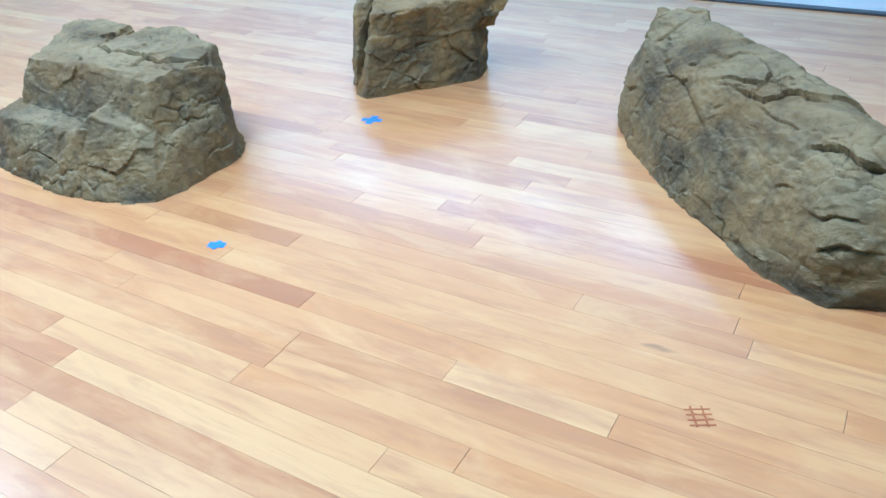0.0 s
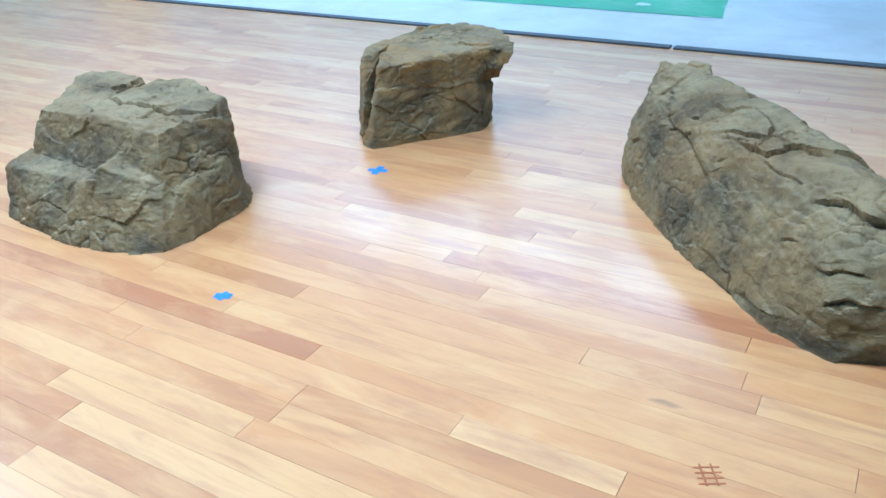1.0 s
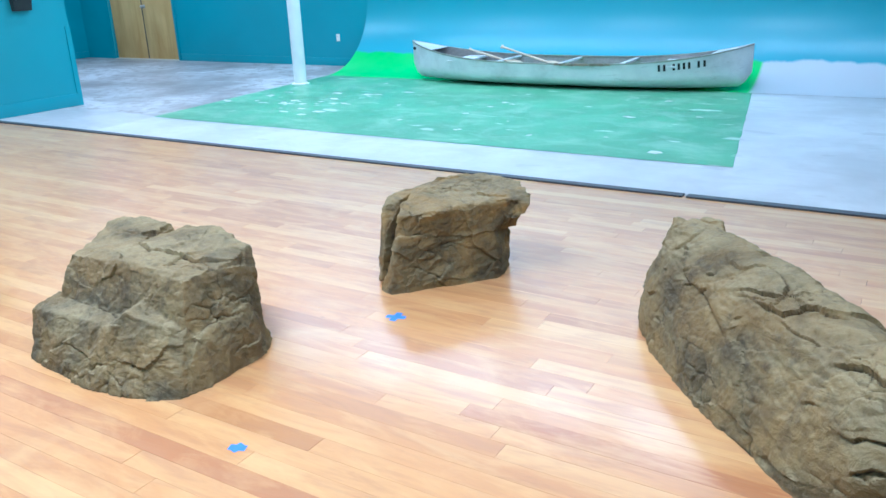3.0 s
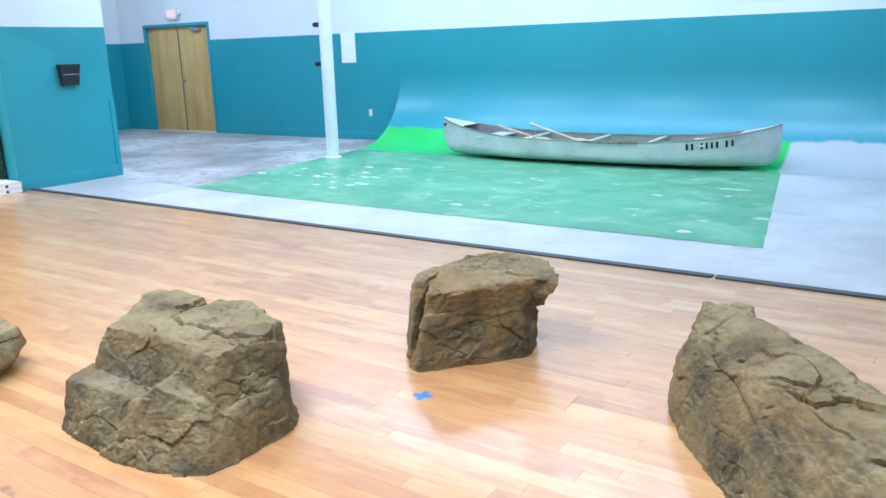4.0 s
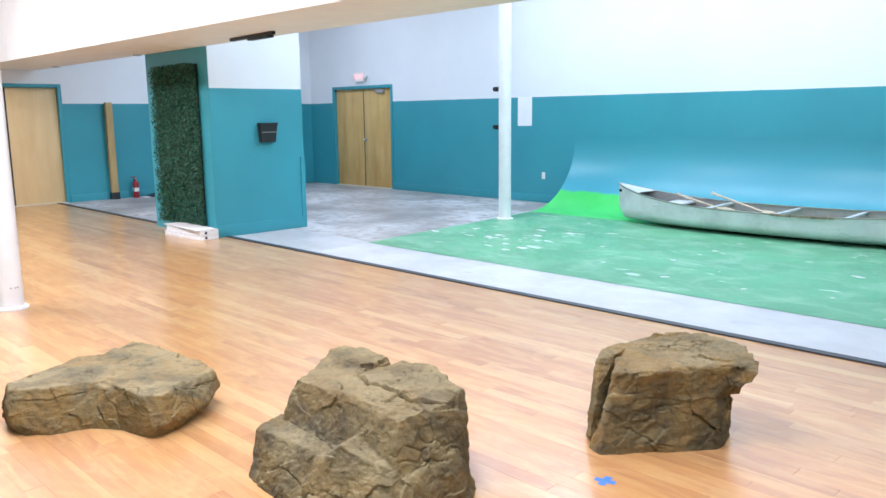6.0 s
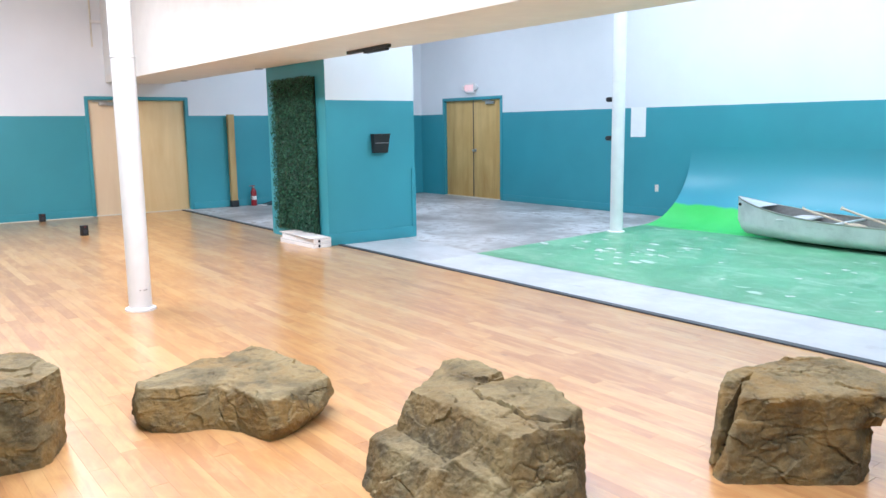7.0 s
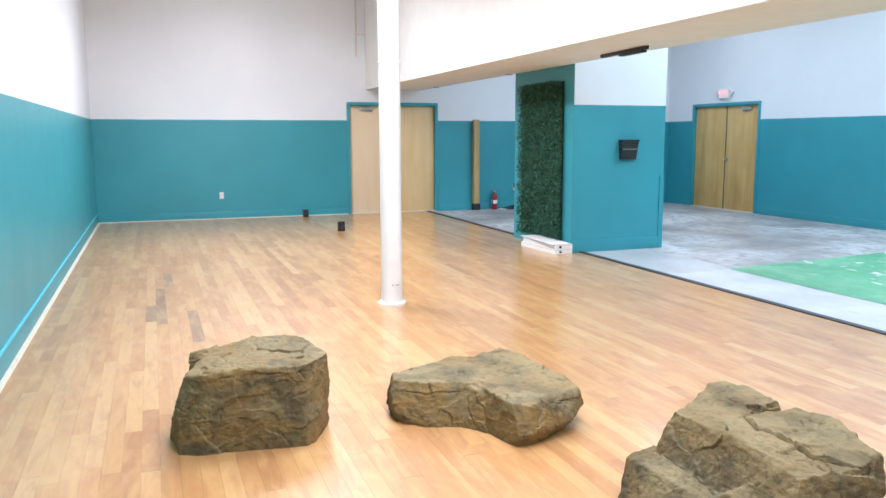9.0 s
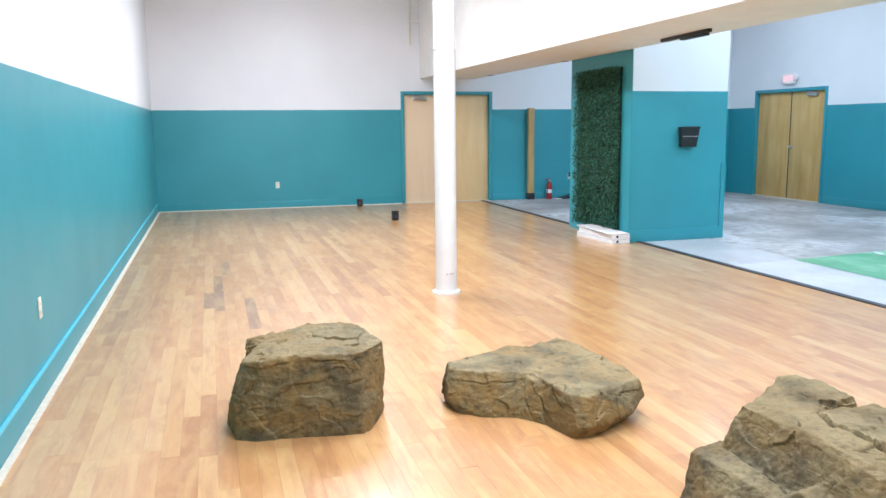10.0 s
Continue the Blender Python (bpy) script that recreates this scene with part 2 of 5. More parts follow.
def stone(name, ochre):
    """Painted cast rock: ochre on the broken faces, dark wash in streaks; light on tops and edges and shade in the
    cracks are put into the colour.
    """
    m = Mat(name, 0.82)
    v = m.coords((1, 1, 1), "Object")
    a, b = m.noise(v, 2.6, 5, 0.6, 0.5), m.noise(m.coords((2.6, 2.6, 5.0), "Object"), 1.2, 6, 0.6, 0.6)
    strata = m.noise(m.coords((9, 9, 16), "Object"), 1.1, 7, 0.65, 1.2)
    c, f, g = m.noise(v, 15.0, 7, 0.72), m.noise(v, 150.0, 5, 0.75), m.noise(v, 48.0, 5, 0.7)
    col = m.ramp(a, [(0.36, (0.068, 0.053, 0.024)), (0.46, (0.124, 0.097, 0.043)), (0.55, (0.188, 0.146, 0.063)), (0.66, (0.265, 0.207, 0.092))])
    col = m.mix(m.math("MULTIPLY", m.mask(b, 0.42, 0.58), ochre), col, (0.235, 0.146, 0.040))
    # light from above put into the colour: upward faces paler, broken by noise
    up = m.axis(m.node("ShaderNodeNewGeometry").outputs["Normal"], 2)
    top_light = m.math("MULTIPLY", m.mask(up, 0.55, 0.95), m.mask(m.math("ADD", a, m.math("MULTIPLY", c, 0.5)), 0.50, 0.85))
    col = m.mix(m.math("MULTIPLY", top_light, 0.55), col, (0.36, 0.305, 0.17))
    col = m.mix(m.math("MULTIPLY", m.mask(c, 0.54, 0.70), 0.62), col, (0.040, 0.033, 0.020))
    col = m.mix(m.math("MULTIPLY", m.mask(g, 0.53, 0.72), 0.38), col, (0.29, 0.235, 0.125))
    col = m.mix(m.math("MULTIPLY", m.mask(f, 0.55, 0.75), 0.3), col, (0.04, 0.034, 0.024))
    wash = m.noise(m.coords((7.0, 7.0, 2.2), "Object"), 1.0, 5, 0.6, 0.8)
    col = m.mix(m.math("MULTIPLY", m.mask(wash, 0.54, 0.68), 0.45), col, (0.062, 0.050, 0.028))
    # curvature puts shade into the cracks and highlights onto the ridges, as colour
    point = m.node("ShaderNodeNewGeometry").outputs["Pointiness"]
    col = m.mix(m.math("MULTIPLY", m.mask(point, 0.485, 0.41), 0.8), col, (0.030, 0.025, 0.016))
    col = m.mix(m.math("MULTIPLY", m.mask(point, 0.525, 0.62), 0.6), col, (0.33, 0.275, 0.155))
    m.colour(col)
    h = m.math("ADD", m.math("MULTIPLY", strata, 1.2), m.math("ADD", m.math("MULTIPLY", c, 0.9), m.math("ADD", m.math("MULTIPLY", f, 0.14), m.math("MULTIPLY", g, 0.35))))
    m.bump(h, 0.9, 0.016)
    return m.m


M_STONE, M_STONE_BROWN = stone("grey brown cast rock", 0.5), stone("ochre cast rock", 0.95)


def leaf_green():
    m = Mat("artificial leaf", 0.55)
    r = m.node("ShaderNodeNewGeometry").outputs["Random Per Island"]
    m.colour(m.ramp(r, [(0.0, (0.003, 0.036, 0.020)), (0.5, (0.008, 0.075, 0.040)), (0.85, (0.018, 0.125, 0.064)), (1.0, (0.055, 0.24, 0.12))]))
    return m.m


M_LEAF = leaf_green()
M_HEDGE_BACK = plain("dark green mesh", (0.004, 0.025, 0.012), 0.8, spread=0.3)


def glow(name, colour, strength):
    m = Mat(name, 0.4)
    m.colour((0.8, 0.8, 0.8))
    m.b.inputs["Emission Color"].default_value = (*colour, 1)
    m.b.inputs["Emission Strength"].default_value = strength
    return m.m


# ---- mesh helpers ----
def box(bm, x0, x1, y0, y1, z0, z1, bevel=0.0):
    r = bmesh.ops.create_cube(bm, size=1)
    vs = r["verts"]
    for v in vs:
        v.co = Vector(((x0 + x1) / 2 + v.co.x * (x1 - x0), (y0 + y1) / 2 + v.co.y * (y1 - y0), (z0 + z1) / 2 + v.co.z * (z1 - z0)))
    if bevel:
        es = list({e for v in vs for e in v.link_edges})
        bmesh.ops.bevel(bm, geom=es, offset=bevel, segments=2, profile=0.6, affect="EDGES")
    return bm


def tube(bm, a, b, r0, r1=None, n=24, caps=True):
    a, b = Vector(a), Vector(b)
    r1 = r0 if r1 is None else r1
    m = Matrix.Translation((a + b) / 2) @ (b - a).to_track_quat("Z", "Y").to_matrix().to_4x4()
    bmesh.ops.create_cone(bm, cap_ends=caps, segments=n, radius1=r0, radius2=r1, depth=(b - a).length, matrix=m)
    return bm


def lathe(bm, profile, n=32):
    """Turned shape: (radius, height) pairs about z."""
    rings = []
    for r, z in profile:
        rings.append([bm.verts.new((r * math.cos(k * 2 * math.pi / n), r * math.sin(k * 2 * math.pi / n), z)) for k in range(n)])
    for p, q in zip(rings, rings[1:]):
        for k in range(n):
            bm.faces.new((p[k], p[(k + 1) % n], q[(k + 1) % n], q[k]))
    bm.faces.new(rings[0][::-1])
    bm.faces.new(rings[-1])
    return bm


def finish(name, bm, material, smooth=None):
    me = bpy.data.meshes.new(name)
    bmesh.ops.recalc_face_normals(bm, faces=bm.faces)
    bm.to_mesh(me)
    bm.free()
    me.materials.append(material)
    if smooth is not None:
        me.polygons.foreach_set("use_smooth", [True] * len(me.polygons))
        me.set_sharp_from_angle(angle=radians(smooth))
    return me


def thing(name, label, category, at=(0, 0, 0), group="", turn=0):
    ob = new(name)
    ob.empty_display_size = 0.1
    ob.matrix_basis = pose(*at, 0, 0, turn)
    return tagged(ob, label, category, group)


def part(name, bm, material, parent, label="", smooth=40):
    ob = new(name, finish(name, bm, material, smooth))
    ob.parent = parent
    return tagged(ob, label)


def setting(name, bm, material, label="", category="", smooth=None, parent=None):
    ob = new(name, finish(name, bm, material, smooth))
    ob.parent = parent
    return tagged(ob, label, category, "", "structure")


def B(*a, bevel=0.0):
    return box(bmesh.new(), *a, bevel=bevel)


# ---- structure ----
T = 0.15
# hall floor slab below the boards, and the concrete of the stage bay
setting("floor_slab", B(FAR_X - T, NEAR_X + T, LEFT_Y - T, SEAM_Y, -0.12, -0.008), M_STRIP, "dark subfloor under the hardwood strips", "floor")
setting("floor_concrete", B(FAR_X - T, NEAR_X + T, SEAM_Y, BACK_Y + T, -0.12, 0.0), M_CONCRETE, "bare worn grey concrete floor beside the boards", "floor")

# far wall with its door opening
D0, D1, DOOR_H = 3.51, 5.23, 2.06
bm = B(FAR_X - T, FAR_X, LEFT_Y - T, D0, 0, CEIL)
box(bm, FAR_X - T, FAR_X, D1, BACK_Y + T, 0, CEIL)
box(bm, FAR_X - T, FAR_X, D0, D1, DOOR_H, CEIL)
setting("wall_west", bm, M_WALL, "far wall painted teal below and white above", "wall")
# back wall with the double door opening
E0, E1 = -14.28, -12.40
bm = B(FAR_X, E0, BACK_Y, BACK_Y + T, 0, CEIL)
box(bm, E1, NEAR_X, BACK_Y, BACK_Y + T, 0, CEIL)
box(bm, E0, E1, BACK_Y, BACK_Y + T, DOOR_H, CEIL)
setting("wall_north", bm, M_WALL, "long wall painted teal below and white above", "wall")
setting("wall_south", B(FAR_X, NEAR_X, LEFT_Y - T, LEFT_Y, 0, CEIL), M_WALL, "side wall painted teal below and white above", "wall")
setting("wall_east", B(NEAR_X, NEAR_X + T, LEFT_Y - T, BACK_Y + T, 0, CEIL), M_WALL, "end wall painted teal below and white above", "wall")
setting("ceiling", B(FAR_X - T, NEAR_X + T, LEFT_Y - T, BACK_Y + T, CEIL, CEIL + T), M_CEIL, "plain white ceiling", "ceiling")
setting("ceiling_beam", B(FAR_X, NEAR_X, BEAM_Y0, BEAM_Y1, BEAM_Z, CEIL - 0.002, bevel=0.006), M_BEAM, "deep white boxed beam with cream underside", "beam")
setting("wall_pier", B(-10.85, PIER_X, PIER_Y0, PIER_Y1, 0, CEIL - 0.002, bevel=0.004), M_PIER, "square wall pier painted teal below and white above", "pier")
setting("wall_pier_face", B(-10.852, PIER_X - 0.004, PIER_Y0 - 0.008, PIER_Y0 - 0.0005, 0, BEAM_Z + 0.3), M_TEAL, "teal painted side of the pier", "pier")

# patch of white paint left on the teal of the long wall
setting("trim_patch", B(-9.075, -8.765, BACK_Y - 0.003, BACK_Y + 0.01, 1.29, 1.78), M_WHITE, "strip of white paint left on the teal wall", "paint patch")


def baseboard(name, x0, x1, y0, y1, height=0.13):
    bm = B(x0, x1, y0, y1, 0, height, bevel=0.004)
    return setting(name, bm, M_TEAL, "teal painted baseboard", "baseboard", 40)


baseboard("baseboard_south", FAR_X, NEAR_X, LEFT_Y, LEFT_Y + 0.016, 0.145)
baseboard("baseboard_west", FAR_X, FAR_X + 0.016, LEFT_Y + 0.016, D0 - 0.06)
baseboard("baseboard_west_end", FAR_X, FAR_X + 0.016, D1 + 0.06, BACK_Y)
baseboard("baseboard_north", E1 + 0.06, -7.9, BACK_Y - 0.016, BACK_Y)
baseboard("baseboard_pier", PIER_X, PIER_X + 0.014, PIER_Y0, PIER_Y1 - 0.06, 0.15)
# corner guard on the pier
setting("trim_pier_corner", B(PIER_X, PIER_X + 0.012, PIER_Y1 - 0.06, PIER_Y1 + 0.004, 0, 0.955), M_TEAL, "teal corner board on the pier", "trim")
# pale shoe where the boards end at the walls
setting("trim_shoe_south", B(FAR_X, NEAR_X, LEFT_Y + 0.016, LEFT_Y + 0.05, -0.004, 0.012, bevel=0.003), M_SHOE, "pale unpainted floor trim", "trim")
setting("trim_shoe_west", B(FAR_X + 0.016, FAR_X + 0.05, LEFT_Y + 0.05, D0 - 0.06, -0.004, 0.012, bevel=0.003), M_SHOE, "pale unpainted floor trim", "trim")
# light blue line along the top of the south baseboard
M_LINE = plain("light blue paint", (0.12, 0.52, 0.66), 0.4)
setting("trim_line_south", B(FAR_X + 0.02, NEAR_X, LEFT_Y, LEFT_Y + 0.020, 0.145, 0.158, bevel=0.003), M_LINE, "light blue line along the baseboard", "trim")
# rubber transition strip, in two lengths that meet with a small gap
setting("trim_strip", B(FAR_X + 0.02, -1.285, SEAM_Y - 0.04, SEAM_Y + 0.03, -0.004, 0.012, bevel=0.004), M_STRIP, "dark rubber threshold strip between boards and concrete", "threshold", 40)
setting("trim_strip_end", B(-1.26, NEAR_X, SEAM_Y - 0.04, SEAM_Y + 0.03, -0.004, 0.012, bevel=0.004), M_STRIP, "dark rubber threshold strip between boards and concrete", "threshold", 40)

# painted floor areas of the stage bay
COVE_Y, COVE_R, COVE_X0 = 9.52, 1.14, -7.85
GX0, GX1, GY0 = -7.42, -1.165, 5.93


def paint_sheet(name, outline, z, material, label, wobble=0.012, seed=3):
    """A flat coat of paint with a slightly uneven edge."""
    rng = random.Random(seed)
    bm = bmesh.new()
    ring = []
    for i, p in enumerate(outline):
        q = outline[(i + 1) % len(outline)]
        d = math.dist(p, q)
        n = max(2, int(d / 0.12))
        for k in range(n):
            f = k / n
            ring.append(bm.verts.new((p[0] + (q[0] - p[0]) * f + rng.uniform(-wobble, wobble), p[1] + (q[1] - p[1]) * f + rng.uniform(-wobble, wobble), z)))
    f = bm.faces.new(ring)
    if f.normal.z < 0:
        f.normal_flip()
    return setting(name, bm, material, label, "painted floor")


M_SLAB = floor_paint("pale dusty concrete", (0.46, 0.47, 0.49), (0.40, 0.40, 0.41), (0.55, 0.56, 0.58), 0.5)
paint_sheet("floor_slab_pale", [(-9.15, SEAM_Y + 0.035), (-7.3, SEAM_Y + 0.035), (-7.42, GY0 + 0.06), (-9.12, GY0 + 0.12)], 0.0015, M_SLAB, "paler dusty concrete slab beside the pier", 0.006)
paint_sheet("floor_paint_white", [(-7.36, SEAM_Y + 0.04), (NEAR_X - 0.01, SEAM_Y + 0.04), (NEAR_X - 0.01, COVE_Y), (-7.75, COVE_Y), (-7.42, GY0)], 0.003, M_FLOORWHITE, "scuffed white painted concrete around the green", 0.004)
paint_sheet("floor_paint_green", [(GX0, GY0), (GX1, GY0), (GX1 - 0.57, COVE_Y), (COVE_X0, COVE_Y)], 0.006, M_GREEN, "scuffed green painted concrete under the canoe", 0.004, 5)

# places where the green has peeled off the concrete, thickest by the column
rng = random.Random(8)
bm = bmesh.new()
for k in range(46):
    if k < 30:
        cx, cy = rng.gauss(-6.55, 0.42), rng.gauss(7.6, 0.55)
    else:
        cx, cy = rng.uniform(-6.8, -1.6), rng.uniform(6.2, 8.9)
    rx, ry = rng.uniform(0.02, 0.13) * (1.0 if k < 30 else 0.6), rng.uniform(0.012, 0.05)
    lean = rng.uniform(-0.5, 0.5)
    ring = []
    for i in range(11):
        a = i / 11 * 2 * math.pi
        q = rng.uniform(0.55, 1.15)
        ux, uy = rx * q * math.cos(a), ry * q * math.sin(a)
        ring.append(bm.verts.new((cx + ux * math.cos(lean) - uy * math.sin(lean), cy + ux * math.sin(lean) + uy * math.cos(lean), 0.0072 + 0.0003 * k / 46)))
    bm.faces.new(ring)
chips = new("paint_chips", finish("paint_chips", bm, plain("bared chalky concrete", (0.55, 0.60, 0.57), 0.7, spread=0.2, scale=12)))
tagged(chips, "pale chips where green floor paint has peeled off", "paint chips", "", "stuff")

# curved cove between the painted floor and the long wall
bm = bmesh.new()
steps, cols = 28, 24
rows_ = []
for i in range(steps + 1):
    a = i / steps * math.pi / 2
    y, z = COVE_Y + COVE_R * math.sin(a), 0.0066 + COVE_R * (1 - math.cos(a))
    rows_.append([bm.verts.new((COVE_X0 + (NEAR_X - COVE_X0) * k / cols, min(y, BACK_Y - 0.004), z)) for k in range(cols + 1)])
for p, q in zip(rows_, rows_[1:]):
    for k in range(cols):
        bm.faces.new((p[k], p[k + 1], q[k + 1], q[k]))
cove = setting("cove", bm, M_COVE, "curved studio cove painted green below and blue above", "cove", 60)
# its closing side
bm = bmesh.new()
prof = [(COVE_X0 + 0.004, COVE_Y + COVE_R * math.sin(i / steps * math.pi / 2), COVE_R * (1 - math.cos(i / steps * math.pi / 2))) for i in range(steps + 1)]
vs = [bm.verts.new(p) for p in prof] + [bm.verts.new((COVE_X0 + 0.004, BACK_Y, 0.0))]
bm.faces.new(vs)
setting("cove_side", bm, M_TEAL, "teal painted side of the cove", "cove")


# ---- doors ----
def door_case(name, label, at, turn, width, pale, other, knob_side):
    """Double leaf flush door in a teal frame; local x runs along the wall, y into the room."""
    d = new(name)
    d.matrix_basis = pose(*at, 0, 0, turn)
    tagged(d, label, "door", "", "structure")
    w = width / 2
    bm = B(-w - 0.05, -w + 0.012, -0.10, 0.018, 0, DOOR_H + 0.05, bevel=0.004)
    box(bm, w - 0.012, w + 0.05, -0.10, 0.018, 0, DOOR_H + 0.05, 0.004)
    box(bm, -w + 0.012, w - 0.012, -0.10, 0.018, DOOR_H - 0.012, DOOR_H + 0.05, 0.004)
    part("door_frame", bm, M_TEAL, d, "teal painted frame")
    for s in (-1, 1):
        x0, x1 = (-w + 0.016, -0.014) if s < 0 else (0.014, w - 0.016)
        leaf = part("door_leaf", B(x0, x1, -0.095, -0.05, 0.012, DOOR_H - 0.016, bevel=0.003), pale if s > 0 else other, d, "birch veneer leaf")
        if s == knob_side:
            bm = bmesh.new()
            tube(bm, (0.07 * s, -0.05, 1.0), (0.07 * s, -0.043, 1.0), 0.035)
            tube(bm, (0.07 * s, -0.043, 1.0), (0.07 * s, 0.0, 1.0), 0.012)
            bmesh.ops.create_uvsphere(bm, u_segments=16, v_segments=10, radius=0.028, matrix=pose(0.07 * s, 0.012, 1.0))
            part("door_knob", bm, M_STEEL, leaf, "steel knob")
        if s == knob_side:
            xc = s * w * 0.62
            bm = B(xc - 0.13, xc + 0.13, -0.05, 0.0, DOOR_H - 0.11, DOOR_H - 0.05, bevel=0.006)
            box(bm, xc - 0.02, xc + 0.24, -0.02, -0.005, DOOR_H - 0.045, DOOR_H - 0.03, 0.002)
            part("door_closer", bm, M_STEEL, leaf, "steel door closer")
    # dark strip set in place of the shaded gap between the two leaves
    part("gap_shade", B(-0.0135, 0.0135, -0.092, -0.0515, 0.012, DOOR_H - 0.016), M_STRIP, d, "dark strip standing in for the shaded gap between the leaves")
    part("door_sill", B(-w, w, -0.10, 0.02, 0.0, 0.011, bevel=0.002), M_SHOE, d, "pale worn threshold")
    return d


door_case("door_1", "closed birch veneer double door in a teal frame", ((E0 + E1) / 2, BACK_Y, 0), 180, E1 - E0, M_DOOR, M_DOOR, -1)
door_case("door_2", "closed pale birch double door in a teal frame", (FAR_X, (D0 + D1) / 2, 0), -90, D1 - D0, M_DOOR_PALE, M_DOOR_HONEY, 1)
# dark space behind the doors
setting("door_backing", B(E0 - 0.1, E1 + 0.1, BACK_Y + T, BACK_Y + T + 0.02, 0, 2.2), M_STRIP, "dark backing behind the double door", "backing")
setting("door_backing_west", B(FAR_X - T - 0.02, FAR_X - T, D0 - 0.1, D1 + 0.1, 0, 2.2), M_STRIP, "dark backing behind the far door", "backing")


# ---- columns ----
def column(x, y, r, label):
    c = thing("steel_column", label, "column", (x, y, 0), "steel columns")
    part("shaft", tube(bmesh.new(), (0, 0, 0.012), (0, 0, CEIL - 0.004), r, n=40, caps=True), M_WHITE, c)
    part("base_plate", lathe(bmesh.new(), [(r + 0.032, -0.002), (r + 0.032, 0.016), (r + 0.022, 0.022), (r + 0.004, 0.024)], 40), M_WHITE, c, "white painted base ring")
    part("weld_ring", lathe(bmesh.new(), [(r + 0.001, 2.08), (r + 0.004, 2.085), (r + 0.004, 2.097), (r + 0.001, 2.102)], 40), M_WHITE, c)
    return c


col_b = column(-7.025, 1.925, 0.093, "round white steel column standing on the floorboards")
col_a = column(-7.60, 8.63, 0.088, "round white steel column standing by the green floor")
# screw marks near the foot of the hall column
for k, (dy, dz) in enumerate(((-0.02, 0.18), (0.012, 0.18), (0.03, 0.183))):
    part("screw", tube(bmesh.new(), (0.089, dy, dz), (0.097, dy, dz), 0.006, n=10), M_GREY, col_b, "dark screw head")
for z in (1.84, 1.31):
    clamp = thing("wall_clip", "small black clip fixed to the white column", "clip", (-7.69, 8.59, z), "clips on the column")
    part("jaw", B(-0.07, 0.0, -0.03, 0.03, -0.03, 0.035, bevel=0.008), M_BLACK, clamp)
    part("stem", tube(bmesh.new(), (-0.012, 0, 0), (0.02, 0, 0), 0.016, n=14), M_BLACK, clamp)
    part("knob", tube(bmesh.new(), (-0.09, 0, 0.005), (-0.07, 0, 0.005), 0.022, n=14), M_BLACK, clamp)


# ---- rocks ----
def crack(co, no, line, lift, depth, reach, width):
    """Height change along a broken edge: the side to the left of the line stands proud, the line itself is cut in."""
    best = np.full(len(co), 9.0)
    side = np.zeros(len(co))
    along = np.zeros(len(co))
    pts = [np.array(p) for p in line]
    total = sum(np.linalg.norm(b - a) for a, b in zip(pts, pts[1:]))
    run = 0.0
    for a, b in zip(pts, pts[1:]):
        d = b - a
        size = np.linalg.norm(d)
        d = d / size
        raw = (co - a) @ d
        k = np.clip(raw, 0, size)
        e = co - a - k[:, None] * d
        off = np.einsum("ij,ij->i", e, no)
        e = e - off[:, None] * no
        dist = np.linalg.norm(e, axis=1) + np.where(np.abs(off) > 0.07, 9.0, 0.0)
        s = np.einsum("ij,ij->i", e, np.cross(no, d))
        near = dist < best
        best = np.where(near, dist, best)
        side = np.where(near, s, side)
        along = np.where(near, (run + k) / total, along)
        run += size
    taper = np.clip(np.minimum(along, 1 - along) * 5 + 0.12, 0, 1)
    up = np.where(side > 0, np.clip(1 - best / reach, 0, 1) * lift, 0.0)
    cut = np.where(side <= 0, np.clip(1 - best / (width * 0.8), 0, 1), np.clip(1 - best / (width * 0.25), 0, 1)) * depth * 0.6
    return (up - cut) * taper


